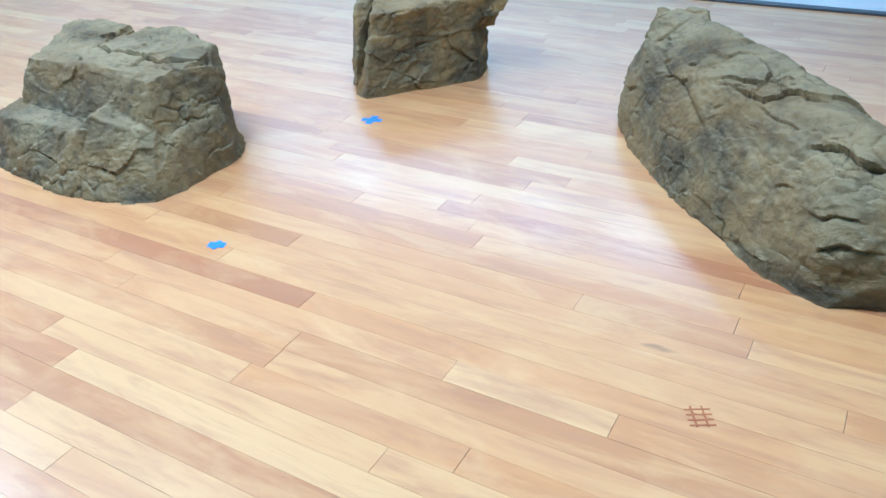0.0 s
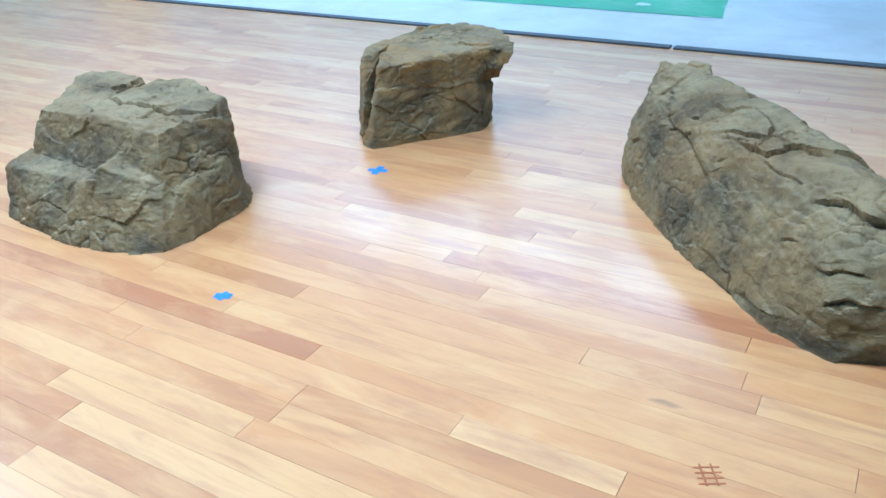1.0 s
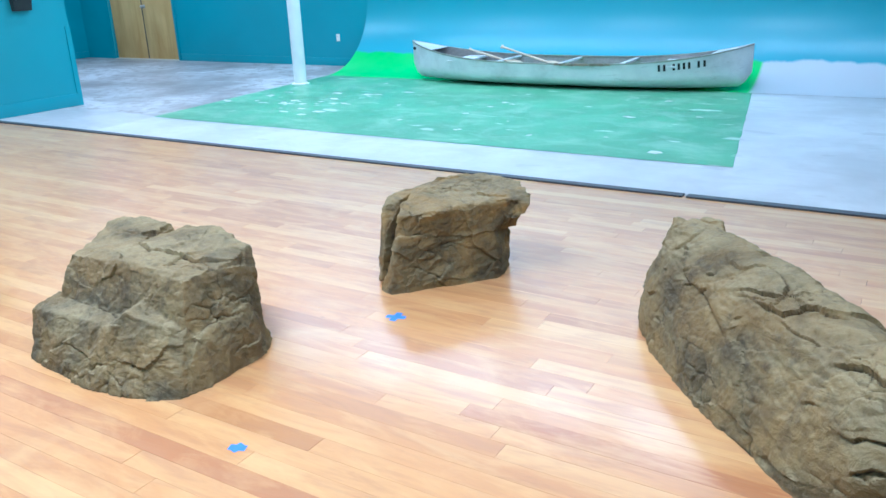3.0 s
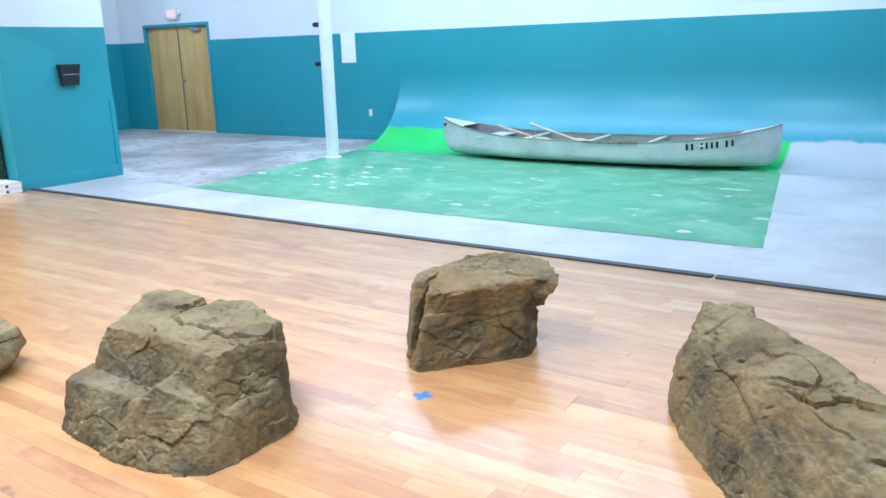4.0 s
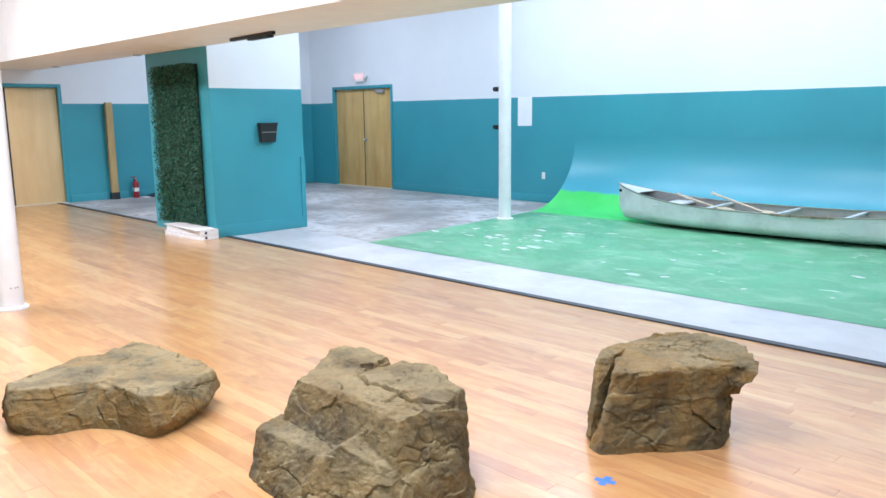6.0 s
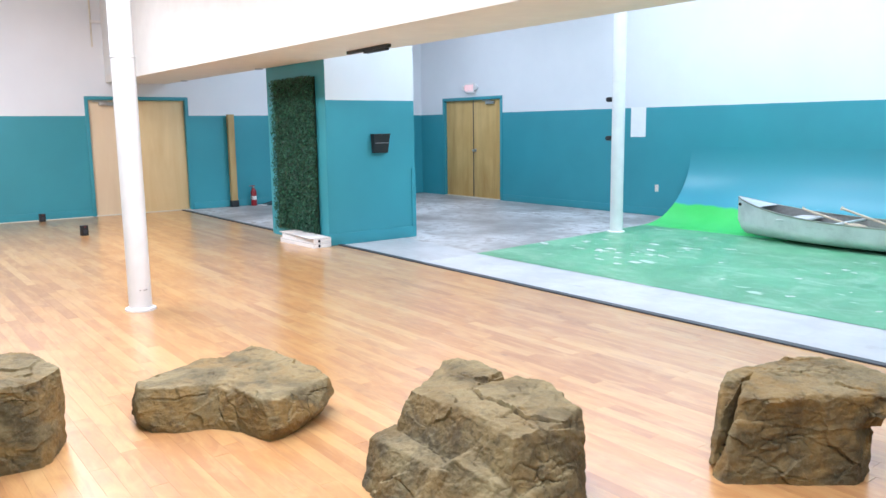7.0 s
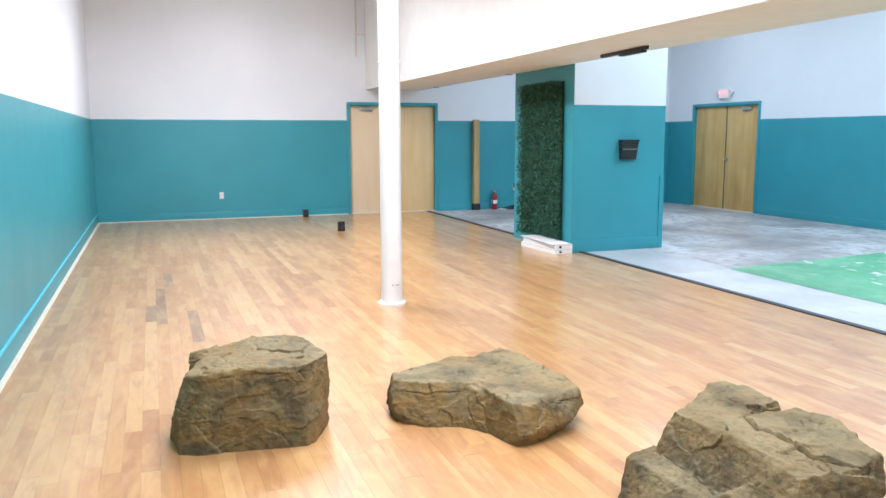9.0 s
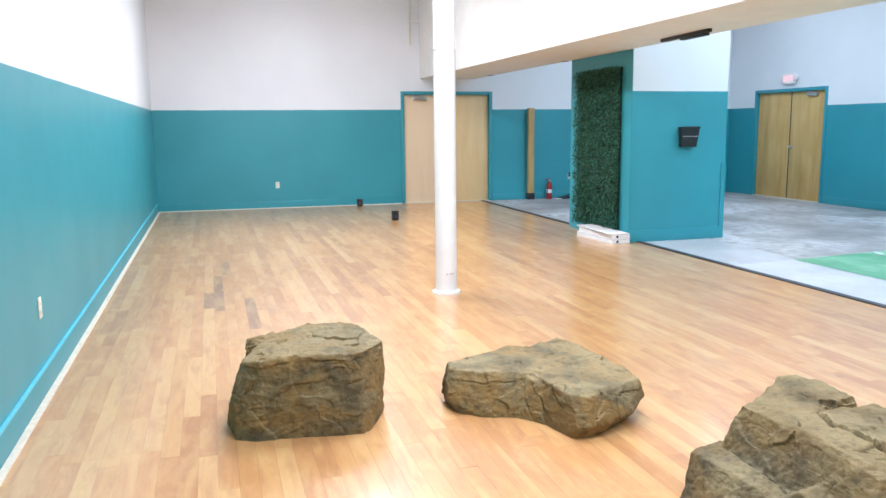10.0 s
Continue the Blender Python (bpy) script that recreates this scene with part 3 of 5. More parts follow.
def rock(label, at, blocks, seed, material, cracks=(), grain=(0, 0, 1), rough=1.0, strata=1.0, broken=1.0, group="artificial rocks"):
    """A cast rock: overlapping angular blocks fused, then broken by facets, grooves, chips and cracks.
    cracks: (points along the edge, how far one side stands proud, depth, reach, width)."""
    bm = bmesh.new()
    for corners in blocks:
        vs = [bm.verts.new((x - at[0], y - at[1], z)) for x, y, z in corners]
        hull = bmesh.ops.convex_hull(bm, input=vs)
        drop = [g for g in hull["geom_interior"] + hull["geom_unused"] if isinstance(g, bmesh.types.BMVert)]
        bmesh.ops.delete(bm, geom=list(set(drop)), context="VERTS")
    me = bpy.data.meshes.new("rock_block")
    bm.to_mesh(me)
    bm.free()
    ob = new("rock_block", me)
    mod = ob.modifiers.new("fuse", "REMESH")
    mod.mode, mod.voxel_size = "VOXEL", 0.0062
    sm = ob.modifiers.new("soften", "SMOOTH")
    sm.factor, sm.iterations = 0.5, 2
    dg = bpy.context.evaluated_depsgraph_get()
    fused = bpy.data.meshes.new_from_object(ob.evaluated_get(dg))
    bpy.data.objects.remove(ob)
    n = len(fused.vertices)
    co = np.empty(n * 3)
    fused.vertices.foreach_get("co", co)
    co = co.reshape(-1, 3)
    no = np.empty(n * 3)
    fused.vertices.foreach_get("normal", no)
    no = no.reshape(-1, 3)
    shift = Vector((seed * 3.7, seed * 1.9, seed * 5.3))
    gr = Vector(grain).normalized()
    high = np.empty(n)
    warps = np.empty((n, 3))
    for i in range(n):
        p = Vector(co[i])
        s = p + shift
        warp = noise.noise_vector(s * 4.0) * 0.04 + noise.noise_vector(s * 15.0) * 0.014
        w = s + warp
        h = noise.noise(s * 3.6) * 0.012 + (0.35 - abs(noise.noise(s * 8.0 + warp * 3))) * 0.016
        # tilted facets with abrupt joints
        d, c = noise.voronoi(w * 5.2)
        tilt = Vector((math.sin(c[0].x * 91.7), math.sin(c[0].y * 73.1 + 1), math.sin(c[0].z * 57.3 + 2)))
        h += max(-0.012, min(0.012, (w * 5.2 - c[0]).dot(tilt) * 0.0105))
        # thin layers that break off in small steps, and grooves drawn out along the grain
        g = w - gr * (w.dot(gr) * 0.86)
        patch = max(0.0, min(1.0, 0.5 + 1.6 * noise.noise(s * 2.9)))
        lay = noise.noise(g * 11.0) * 3.0
        h += (math.floor(lay) - lay * 0.6) * 0.0032 * strata * patch
        h += (0.45 - abs(noise.noise(g * 24.0))) * 0.007 * strata * (0.35 + patch)
        h += (0.45 - abs(noise.noise(g * 55.0))) * 0.0035 * strata
        # chips and pitting
        d2 = noise.voronoi(w * 14.0)[0]
        h -= 0.016 * max(0.0, 1 - (d2[1] - d2[0]) * 8.0) * max(0.0, noise.noise(s * 5.7) + 0.05)
        h += noise.noise(s * 70.0) * 0.0026 + noise.noise(s * 33.0) * 0.0045
        high[i] = h
        warps[i] = warp
    high *= rough
    for line, lift, depth, reach, width in cracks:
        local = [(x - at[0], y - at[1], z) for x, y, z in line]
        high += crack(co + warps * 0.9, no, local, lift * broken, depth * broken, reach, width)
    keep = np.clip(co[:, 2] / 0.03, 0, 1)
    out = co + np.column_stack((no[:, 0], no[:, 1], no[:, 2] * keep)) * high[:, None]
    out[:, 2] = np.where(co[:, 2] > 0.004, np.maximum(out[:, 2], 0.0), 0.0)
    fused.vertices.foreach_set("co", out.ravel())
    fused.update()
    fused.materials.clear()
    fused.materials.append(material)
    fused.polygons.foreach_set("use_smooth", [True] * len(fused.polygons))
    fused.set_sharp_from_angle(angle=radians(42))
    fused.name = "artificial_rock"
    rk = new("artificial_rock", fused)
    rk.location = (at[0], at[1], 0.0)
    return tagged(rk, label, "rock", group)


rock("grey brown stepped artificial rock with a flat split top", (-2.6, 2.0), [
    [(-2.98, 1.66, 0), (-2.81, 1.635, 0), (-2.60, 1.61, 0), (-2.45, 1.63, 0), (-2.5, 2.4, 0), (-3.05, 2.4, 0), (-3.12, 2.0, 0), (-3.03, 1.74, 0.03),
     (-3.0, 1.73, 0.19), (-2.87, 1.73, 0.20), (-2.70, 1.735, 0.185), (-2.56, 1.75, 0.19), (-2.95, 2.2, 0.3), (-2.6, 2.2, 0.3)],
    [(-2.64, 1.61, 0), (-2.38, 1.63, 0), (-2.27, 1.665, 0), (-2.165, 1.72, 0), (-2.14, 1.84, 0), (-2.5, 2.2, 0), (-2.62, 1.72, 0.15), (-2.47, 1.77, 0.262), (-2.36, 1.79, 0.235), (-2.25, 1.85, 0.205), (-2.5, 2.1, 0.3), (-2.23, 1.95, 0.2)],
    [(-2.94, 1.77, 0.1), (-2.6, 1.77, 0.1), (-2.19, 1.79, 0.03), (-2.16, 2.0, 0.03), (-3.02, 2.2, 0), (-2.955, 1.90, 0.38), (-2.74, 1.935, 0.385), (-2.40, 1.93, 0.39), (-2.295, 1.905, 0.365), (-2.275, 2.03, 0.382), (-2.59, 2.2, 0.372), (-3.02, 2.2, 0.38)],
    [(-2.36, 2.03, 0.383), (-2.275, 2.03, 0.37), (-2.265, 2.15, 0.385), (-2.32, 2.28, 0.388), (-2.59, 2.40, 0.40), (-2.79, 2.38, 0.39), (-2.82, 2.12, 0.38), (-2.19, 2.06, 0.05), (-2.19, 2.2, 0), (-2.235, 2.23, 0.26), (-2.215, 2.07, 0.26), (-2.205, 1.98, 0.22), (-2.6, 2.5, 0), (-3.0, 2.45, 0)],
    [(-3.14, 2.30, 0.40), (-3.17, 2.25, 0.39), (-2.955, 1.93, 0.375), (-2.90, 2.28, 0.383), (-2.84, 2.33, 0.385), (-3.05, 2.37, 0.39), (-3.2, 2.2, 0.1), (-2.96, 1.83, 0.1), (-3.05, 2.42, 0), (-2.7, 2.4, 0.1)],
    [(-2.15, 2.0, 0), (-2.135, 2.11, 0), (-2.22, 2.26, 0), (-2.20, 1.98, 0.17), (-2.185, 2.08, 0.19), (-2.20, 2.13, 0.22), (-2.4, 2.2, 0.2), (-2.155, 1.76, 0.0), (-2.19, 1.80, 0.10), (-2.21, 1.87, 0.17), (-2.3, 2.0, 0.05)],
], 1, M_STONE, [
    ([(-2.84, 2.14, 0.385), (-2.68, 2.08, 0.385), (-2.54, 2.055, 0.385), (-2.36, 2.05, 0.385), (-2.26, 2.15, 0.38)], 0.020, 0.022, 0.16, 0.016),
    ([(-2.46, 1.97, 0.39), (-2.38, 1.98, 0.39), (-2.28, 2.02, 0.38)], 0.004, 0.012, 0.05, 0.010),
    ([(-2.28, 2.04, 0.37), (-2.23, 2.03, 0.28), (-2.20, 1.98, 0.22)], 0.006, 0.010, 0.07, 0.014),
    ([(-2.93, 1.84, 0.20), (-2.72, 1.83, 0.185), (-2.57, 1.82, 0.17), (-2.47, 1.82, 0.26)], 0.0, 0.016, 0.06, 0.016),
    ([(-2.80, 1.67, 0.12), (-2.69, 1.65, 0.14), (-2.58, 1.65, 0.11), (-2.56, 1.64, 0.06)], 0.010, 0.010, 0.07, 0.012),
    ([(-2.17, 2.12, 0.09), (-2.15, 2.03, 0.07), (-2.14, 1.96, 0.05)], 0.008, 0.010, 0.05, 0.010),
    ([(-2.88, 1.90, 0.36), (-2.86, 1.87, 0.30), (-2.87, 1.84, 0.24)], 0.004, 0.008, 0.05, 0.010),
    ([(-2.18, 2.18, 0.22), (-2.20, 2.10, 0.24), (-2.21, 2.0, 0.22)], 0.008, 0.012, 0.06, 0.012),
], (0.4, -0.3, 1), 0.85, 0.75, 0.7)

rock("tall blocky artificial rock with ochre face on the floorboards", (-1.9, 3.25), [
    [(-2.12, 2.895, 0), (-2.04, 2.86, 0), (-1.97, 2.97, 0), (-1.90, 3.05, 0), (-1.78, 3.17, 0), (-1.69, 3.28, 0), (-1.71, 3.44, 0), (-1.9, 3.62, 0), (-2.26, 3.2, 0),
     (-2.03, 2.92, 0.26), (-1.72, 3.28, 0.25), (-2.09, 3.3, 0.3), (-1.75, 3.5, 0.3)],
    [(-2.05, 2.93, 0.20), (-1.93, 3.04, 0.25), (-1.72, 3.28, 0.24), (-2.04, 2.955, 0.36), (-1.96, 2.985, 0.368), (-1.92, 3.09, 0.375), (-1.82, 3.215, 0.383), (-1.72, 3.30, 0.383), (-1.62, 3.38, 0.38), (-1.60, 3.43, 0.40), (-1.72, 3.58, 0.41), (-1.94, 3.64, 0.41), (-2.10, 3.57, 0.405), (-2.17, 3.39, 0.40), (-2.11, 3.10, 0.385), (-1.7, 3.5, 0.2), (-2.1, 3.3, 0.2)],
    [(-2.225, 3.12, 0.392), (-2.20, 3.04, 0.36), (-2.13, 2.97, 0.25), (-2.15, 2.94, 0.02), (-2.2, 3.0, 0), (-2.26, 3.2, 0), (-2.14, 3.14, 0.388), (-2.25, 3.2, 0.38), (-2.15, 3.4, 0.39), (-2.1, 3.2, 0.1)],
    [(-1.62, 3.34, 0.29), (-1.585, 3.37, 0.31), (-1.57, 3.38, 0.365), (-1.59, 3.44, 0.40), (-1.70, 3.5, 0.41), (-1.66, 3.36, 0.285), (-1.75, 3.3, 0.3), (-1.75, 3.33, 0.38), (-1.8, 3.5, 0.3)],
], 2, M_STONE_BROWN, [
    ([(-2.10, 3.16, 0.39), (-2.10, 3.06, 0.38), (-2.11, 2.97, 0.32), (-2.12, 2.93, 0.2)], 0.012, 0.034, 0.08, 0.022),
    ([(-2.03, 2.93, 0.19), (-1.94, 3.03, 0.235), (-1.83, 3.15, 0.235), (-1.70, 3.29, 0.255), (-1.63, 3.37, 0.28)], 0.014, 0.002, 0.10, 0.022),
    ([(-1.99, 2.95, 0.06), (-1.92, 3.05, 0.15), (-1.86, 3.12, 0.24), (-1.82, 3.18, 0.33)], 0.006, 0.010, 0.06, 0.010),
    ([(-2.0, 2.93, 0.12), (-1.95, 3.0, 0.10), (-1.86, 3.09, 0.05), (-1.80, 3.16, 0.02)], 0.010, 0.010, 0.07, 0.012),
    ([(-1.74, 3.22, 0.11), (-1.72, 3.25, 0.06), (-1.69, 3.28, 0.03)], 0.006, 0.010, 0.05, 0.010),
    ([(-1.90, 3.07, 0.20), (-1.80, 3.18, 0.18), (-1.74, 3.24, 0.185)], 0.006, 0.010, 0.05, 0.010),
    ([(-1.76, 3.24, 0.34), (-1.71, 3.30, 0.33), (-1.66, 3.33, 0.28)], 0.006, 0.012, 0.05, 0.010),
], (0.7, 0.7, 0.25), 0.9, 1.2, 0.5)

rock("long sloping grey artificial boulder with layered cracks", (-0.3, 2.7), [
    [(0.07, 2.10, 0.02), (-0.02, 2.08, 0), (-0.21, 2.19, 0), (-0.36, 2.33, 0), (-0.57, 2.54, 0), (-0.76, 2.78, 0), (-0.92, 3.05, 0), (-0.90, 3.26, 0), (-0.55, 3.36, 0), (-0.05, 3.02, 0), (0.40, 2.55, 0), (0.36, 2.2, 0),
     (-0.92, 3.06, 0.13), (-0.93, 3.18, 0.22), (-0.72, 2.79, 0.18), (-0.53, 2.58, 0.17), (-0.3, 2.33, 0.16), (-0.05, 2.10, 0.14), (0.3, 2.14, 0.2),
     (-0.84, 3.04, 0.34), (-0.83, 3.19, 0.43), (-0.73, 3.235, 0.43), (-0.53, 3.05, 0.425), (-0.39, 2.92, 0.42), (-0.22, 2.71, 0.415), (-0.13, 2.57, 0.405), (0.0, 2.36, 0.385), (0.22, 2.34, 0.32),
     (-0.55, 2.78, 0.345), (-0.25, 2.45, 0.33), (-0.02, 2.20, 0.30), (-0.3, 2.95, 0.28)],
    [(-0.84, 3.17, 0.36), (-0.835, 3.185, 0.445), (-0.80, 3.20, 0.44), (-0.7, 3.1, 0.38), (-0.8, 3.05, 0.35), (-0.75, 3.2, 0.35)],
    [(-0.73, 3.22, 0.36), (-0.735, 3.235, 0.445), (-0.66, 3.20, 0.44), (-0.55, 3.0, 0.40), (-0.66, 3.0, 0.38), (-0.6, 3.15, 0.36)],
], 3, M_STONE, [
    ([(-0.49, 2.74, 0.33), (-0.41, 2.70, 0.36), (-0.33, 2.65, 0.38), (-0.33, 2.69, 0.40), (-0.38, 2.76, 0.41), (-0.42, 2.83, 0.42)], 0.016, 0.012, 0.12, 0.013),
    ([(-0.48, 2.715, 0.32), (-0.42, 2.685, 0.335), (-0.37, 2.66, 0.35)], 0.005, 0.010, 0.03, 0.009),
    ([(-0.42, 2.68, 0.33), (-0.36, 2.62, 0.33), (-0.29, 2.57, 0.34), (-0.25, 2.57, 0.37), (-0.24, 2.59, 0.38), (-0.18, 2.56, 0.39), (-0.12, 2.53, 0.40)], 0.018, 0.014, 0.11, 0.014),
    ([(-0.30, 2.56, 0.33), (-0.23, 2.49, 0.33), (-0.17, 2.44, 0.33)], 0.008, 0.008, 0.07, 0.010),
    ([(-0.15, 2.38, 0.30), (-0.08, 2.35, 0.32), (-0.02, 2.30, 0.33), (0.05, 2.27, 0.35)], 0.020, 0.016, 0.12, 0.015),
    ([(-0.21, 2.325, 0.21), (-0.15, 2.30, 0.23)], 0.008, 0.010, 0.06, 0.010),
    ([(-0.10, 2.20, 0.20), (-0.04, 2.17, 0.22), (0.02, 2.15, 0.24)], 0.014, 0.012, 0.08, 0.014),
    ([(-0.07, 2.11, 0.14), (0.0, 2.11, 0.19), (0.07, 2.09, 0.20)], 0.018, 0.014, 0.08, 0.016),
    ([(-0.50, 2.44, 0.09), (-0.37, 2.29, 0.07), (-0.27, 2.18, 0.06), (-0.15, 2.11, 0.06)], 0.012, 0.014, 0.10, 0.022),
    ([(-0.74, 3.05, 0.40), (-0.70, 2.91, 0.31), (-0.60, 2.79, 0.29), (-0.50, 2.66, 0.26), (-0.44, 2.56, 0.22)], 0.010, 0.012, 0.14, 0.05),
    ([(-0.73, 3.01, 0.38), (-0.71, 2.99, 0.37)], 0.006, 0.016, 0.04, 0.016),
    ([(-0.71, 2.92, 0.32), (-0.68, 2.91, 0.33)], 0.006, 0.016, 0.04, 0.016),
    ([(-0.68, 2.85, 0.29), (-0.65, 2.84, 0.30)], 0.006, 0.016, 0.04, 0.016),
    ([(-0.62, 2.79, 0.29), (-0.59, 2.79, 0.31)], 0.008, 0.018, 0.05, 0.020),
    ([(-0.60, 2.84, 0.34), (-0.57, 2.84, 0.35)], 0.008, 0.018, 0.05, 0.020),
    ([(-0.46, 2.63, 0.28), (-0.43, 2.63, 0.29)], 0.008, 0.018, 0.05, 0.016),
    ([(-0.46, 2.60, 0.26), (-0.43, 2.60, 0.27)], 0.006, 0.016, 0.04, 0.014),
    ([(-0.81, 2.97, 0.28), (-0.79, 2.95, 0.29)], 0.006, 0.014, 0.04, 0.016),
    ([(-0.91, 3.10, 0.20), (-0.86, 3.0, 0.18), (-0.80, 2.92, 0.20)], 0.010, 0.012, 0.07, 0.02),
], (0.72, -0.62, -0.25), 0.8, 1.25)

rock("low flat notched artificial rock on the floorboards", (-4.2, 1.6), [
    [(-4.36, 1.12, 0), (-4.17, 1.13, 0), (-4.06, 1.25, 0), (-3.99, 1.43, 0), (-4.3, 1.8, 0), (-4.5, 1.5, 0), (-4.44, 1.2, 0), (-4.42, 1.13, 0.09), (-4.18, 1.10, 0.06), (-4.24, 1.10, 0.15), (-4.04, 1.40, 0.1),
     (-4.41, 1.16, 0.195), (-4.26, 1.125, 0.20), (-4.16, 1.27, 0.20), (-4.08, 1.52, 0.20), (-4.3, 1.85, 0.20), (-4.5, 1.69, 0.205), (-4.57, 1.57, 0.205), (-4.47, 1.36, 0.20)],
    [(-3.94, 1.48, 0), (-3.75, 1.53, 0), (-3.67, 1.56, 0), (-3.67, 1.63, 0), (-3.75, 1.78, 0), (-3.89, 1.94, 0), (-4.3, 1.95, 0), (-4.4, 1.6, 0), (-3.63, 1.61, 0.07), (-3.635, 1.56, 0.06), (-3.71, 1.86, 0.08), (-3.84, 2.02, 0.10),
     (-4.07, 1.51, 0.20), (-3.89, 1.525, 0.20), (-3.73, 1.555, 0.195), (-3.69, 1.63, 0.185), (-3.76, 1.73, 0.20), (-3.85, 1.99, 0.19), (-4.02, 2.0, 0.205), (-4.21, 1.94, 0.215), (-4.66, 1.905, 0.21), (-4.48, 1.68, 0.205), (-4.4, 1.5, 0.2)],
    [(-4.03, 1.38, 0), (-3.97, 1.45, 0), (-3.88, 1.495, 0), (-4.1, 1.6, 0), (-4.10, 1.46, 0.185), (-4.06, 1.50, 0.19), (-3.97, 1.51, 0.19), (-4.1, 1.6, 0.19), (-4.00, 1.45, 0.08), (-3.92, 1.485, 0.08)],
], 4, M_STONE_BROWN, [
    ([(-4.06, 1.50, 0.17), (-4.0, 1.46, 0.11), (-3.93, 1.46, 0.02)], 0.010, 0.018, 0.07, 0.016),
    ([(-3.99, 1.52, 0.16), (-3.90, 1.50, 0.09), (-3.84, 1.50, 0.02)], 0.008, 0.014, 0.06, 0.012),
    ([(-3.76, 1.73, 0.20), (-3.70, 1.68, 0.14), (-3.66, 1.63, 0.05)], 0.010, 0.012, 0.07, 0.014),
    ([(-4.22, 1.12, 0.16), (-4.12, 1.26, 0.17), (-4.06, 1.46, 0.18)], 0.006, 0.010, 0.05, 0.014),
    ([(-3.88, 1.53, 0.20), (-3.82, 1.52, 0.15), (-3.76, 1.53, 0.10)], 0.008, 0.010, 0.05, 0.010),
    ([(-3.77, 1.80, 0.15), (-3.80, 1.90, 0.15), (-3.85, 1.98, 0.14)], 0.006, 0.010, 0.06, 0.012),
    ([(-4.58, 1.86, 0.21), (-4.45, 1.78, 0.205), (-4.32, 1.72, 0.205)], 0.006, 0.006, 0.08, 0.010),
], (0.3, 0.6, 0.2), 0.7, 0.8, 0.7)

rock("squat square artificial rock with a flat top", (-4.45, 0.4), [
    [(-4.14, 0.04, 0), (-4.095, 0.12, 0), (-4.10, 0.25, 0), (-4.09, 0.41, 0), (-4.03, 0.62, 0), (-4.08, 0.665, 0), (-4.30, 0.775, 0), (-4.75, 0.76, 0), (-4.75, 0.1, 0), (-4.4, 0.0, 0),
     (-4.165, 0.045, 0.2), (-4.27, 0.785, 0.2), (-4.08, 0.6, 0.25),
     (-4.175, 0.078, 0.362), (-4.115, 0.16, 0.37), (-4.15, 0.27, 0.38), (-4.12, 0.42, 0.382), (-4.10, 0.53, 0.38), (-4.12, 0.64, 0.38), (-4.26, 0.77, 0.385), (-4.57, 0.71, 0.395), (-4.69, 0.64, 0.395), (-4.70, 0.47, 0.39), (-4.60, 0.28, 0.385), (-4.43, 0.18, 0.38)],
    [(-4.51, 0.115, 0.385), (-4.47, 0.105, 0.35), (-4.62, 0.26, 0.385), (-4.5, 0.3, 0.37), (-4.55, 0.1, 0.2), (-4.6, 0.3, 0.2), (-4.45, 0.16, 0.2)],
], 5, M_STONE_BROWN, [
    ([(-4.17, 0.08, 0.35), (-4.13, 0.2, 0.345), (-4.13, 0.3, 0.37), (-4.11, 0.45, 0.365), (-4.10, 0.6, 0.365)], 0.010, 0.008, 0.05, 0.016),
    ([(-4.09, 0.44, 0.30), (-4.085, 0.52, 0.33), (-4.08, 0.58, 0.32), (-4.09, 0.66, 0.29)], 0.008, 0.012, 0.06, 0.010),
    ([(-4.08, 0.55, 0.22), (-4.09, 0.62, 0.25), (-4.13, 0.68, 0.28)], 0.008, 0.012, 0.06, 0.010),
    ([(-4.10, 0.28, 0.25), (-4.09, 0.38, 0.245), (-4.085, 0.48, 0.26)], 0.006, 0.010, 0.06, 0.012),
    ([(-4.10, 0.12, 0.02), (-4.10, 0.2, 0.10), (-4.11, 0.24, 0.18), (-4.13, 0.26, 0.28)], 0.010, 0.010, 0.07, 0.014),
    ([(-4.08, 0.42, 0.02), (-4.08, 0.42, 0.10), (-4.085, 0.44, 0.16)], 0.004, 0.008, 0.05, 0.010),
    ([(-4.06, 0.52, 0.09), (-4.04, 0.6, 0.08), (-4.08, 0.67, 0.12), (-4.2, 0.73, 0.16)], 0.014, 0.014, 0.08, 0.014),
    ([(-4.12, 0.08, 0.14), (-4.12, 0.14, 0.15), (-4.11, 0.2, 0.145)], 0.006, 0.010, 0.05, 0.010),
], (0.1, 1, 0.3), 0.8, 0.9, 0.6)


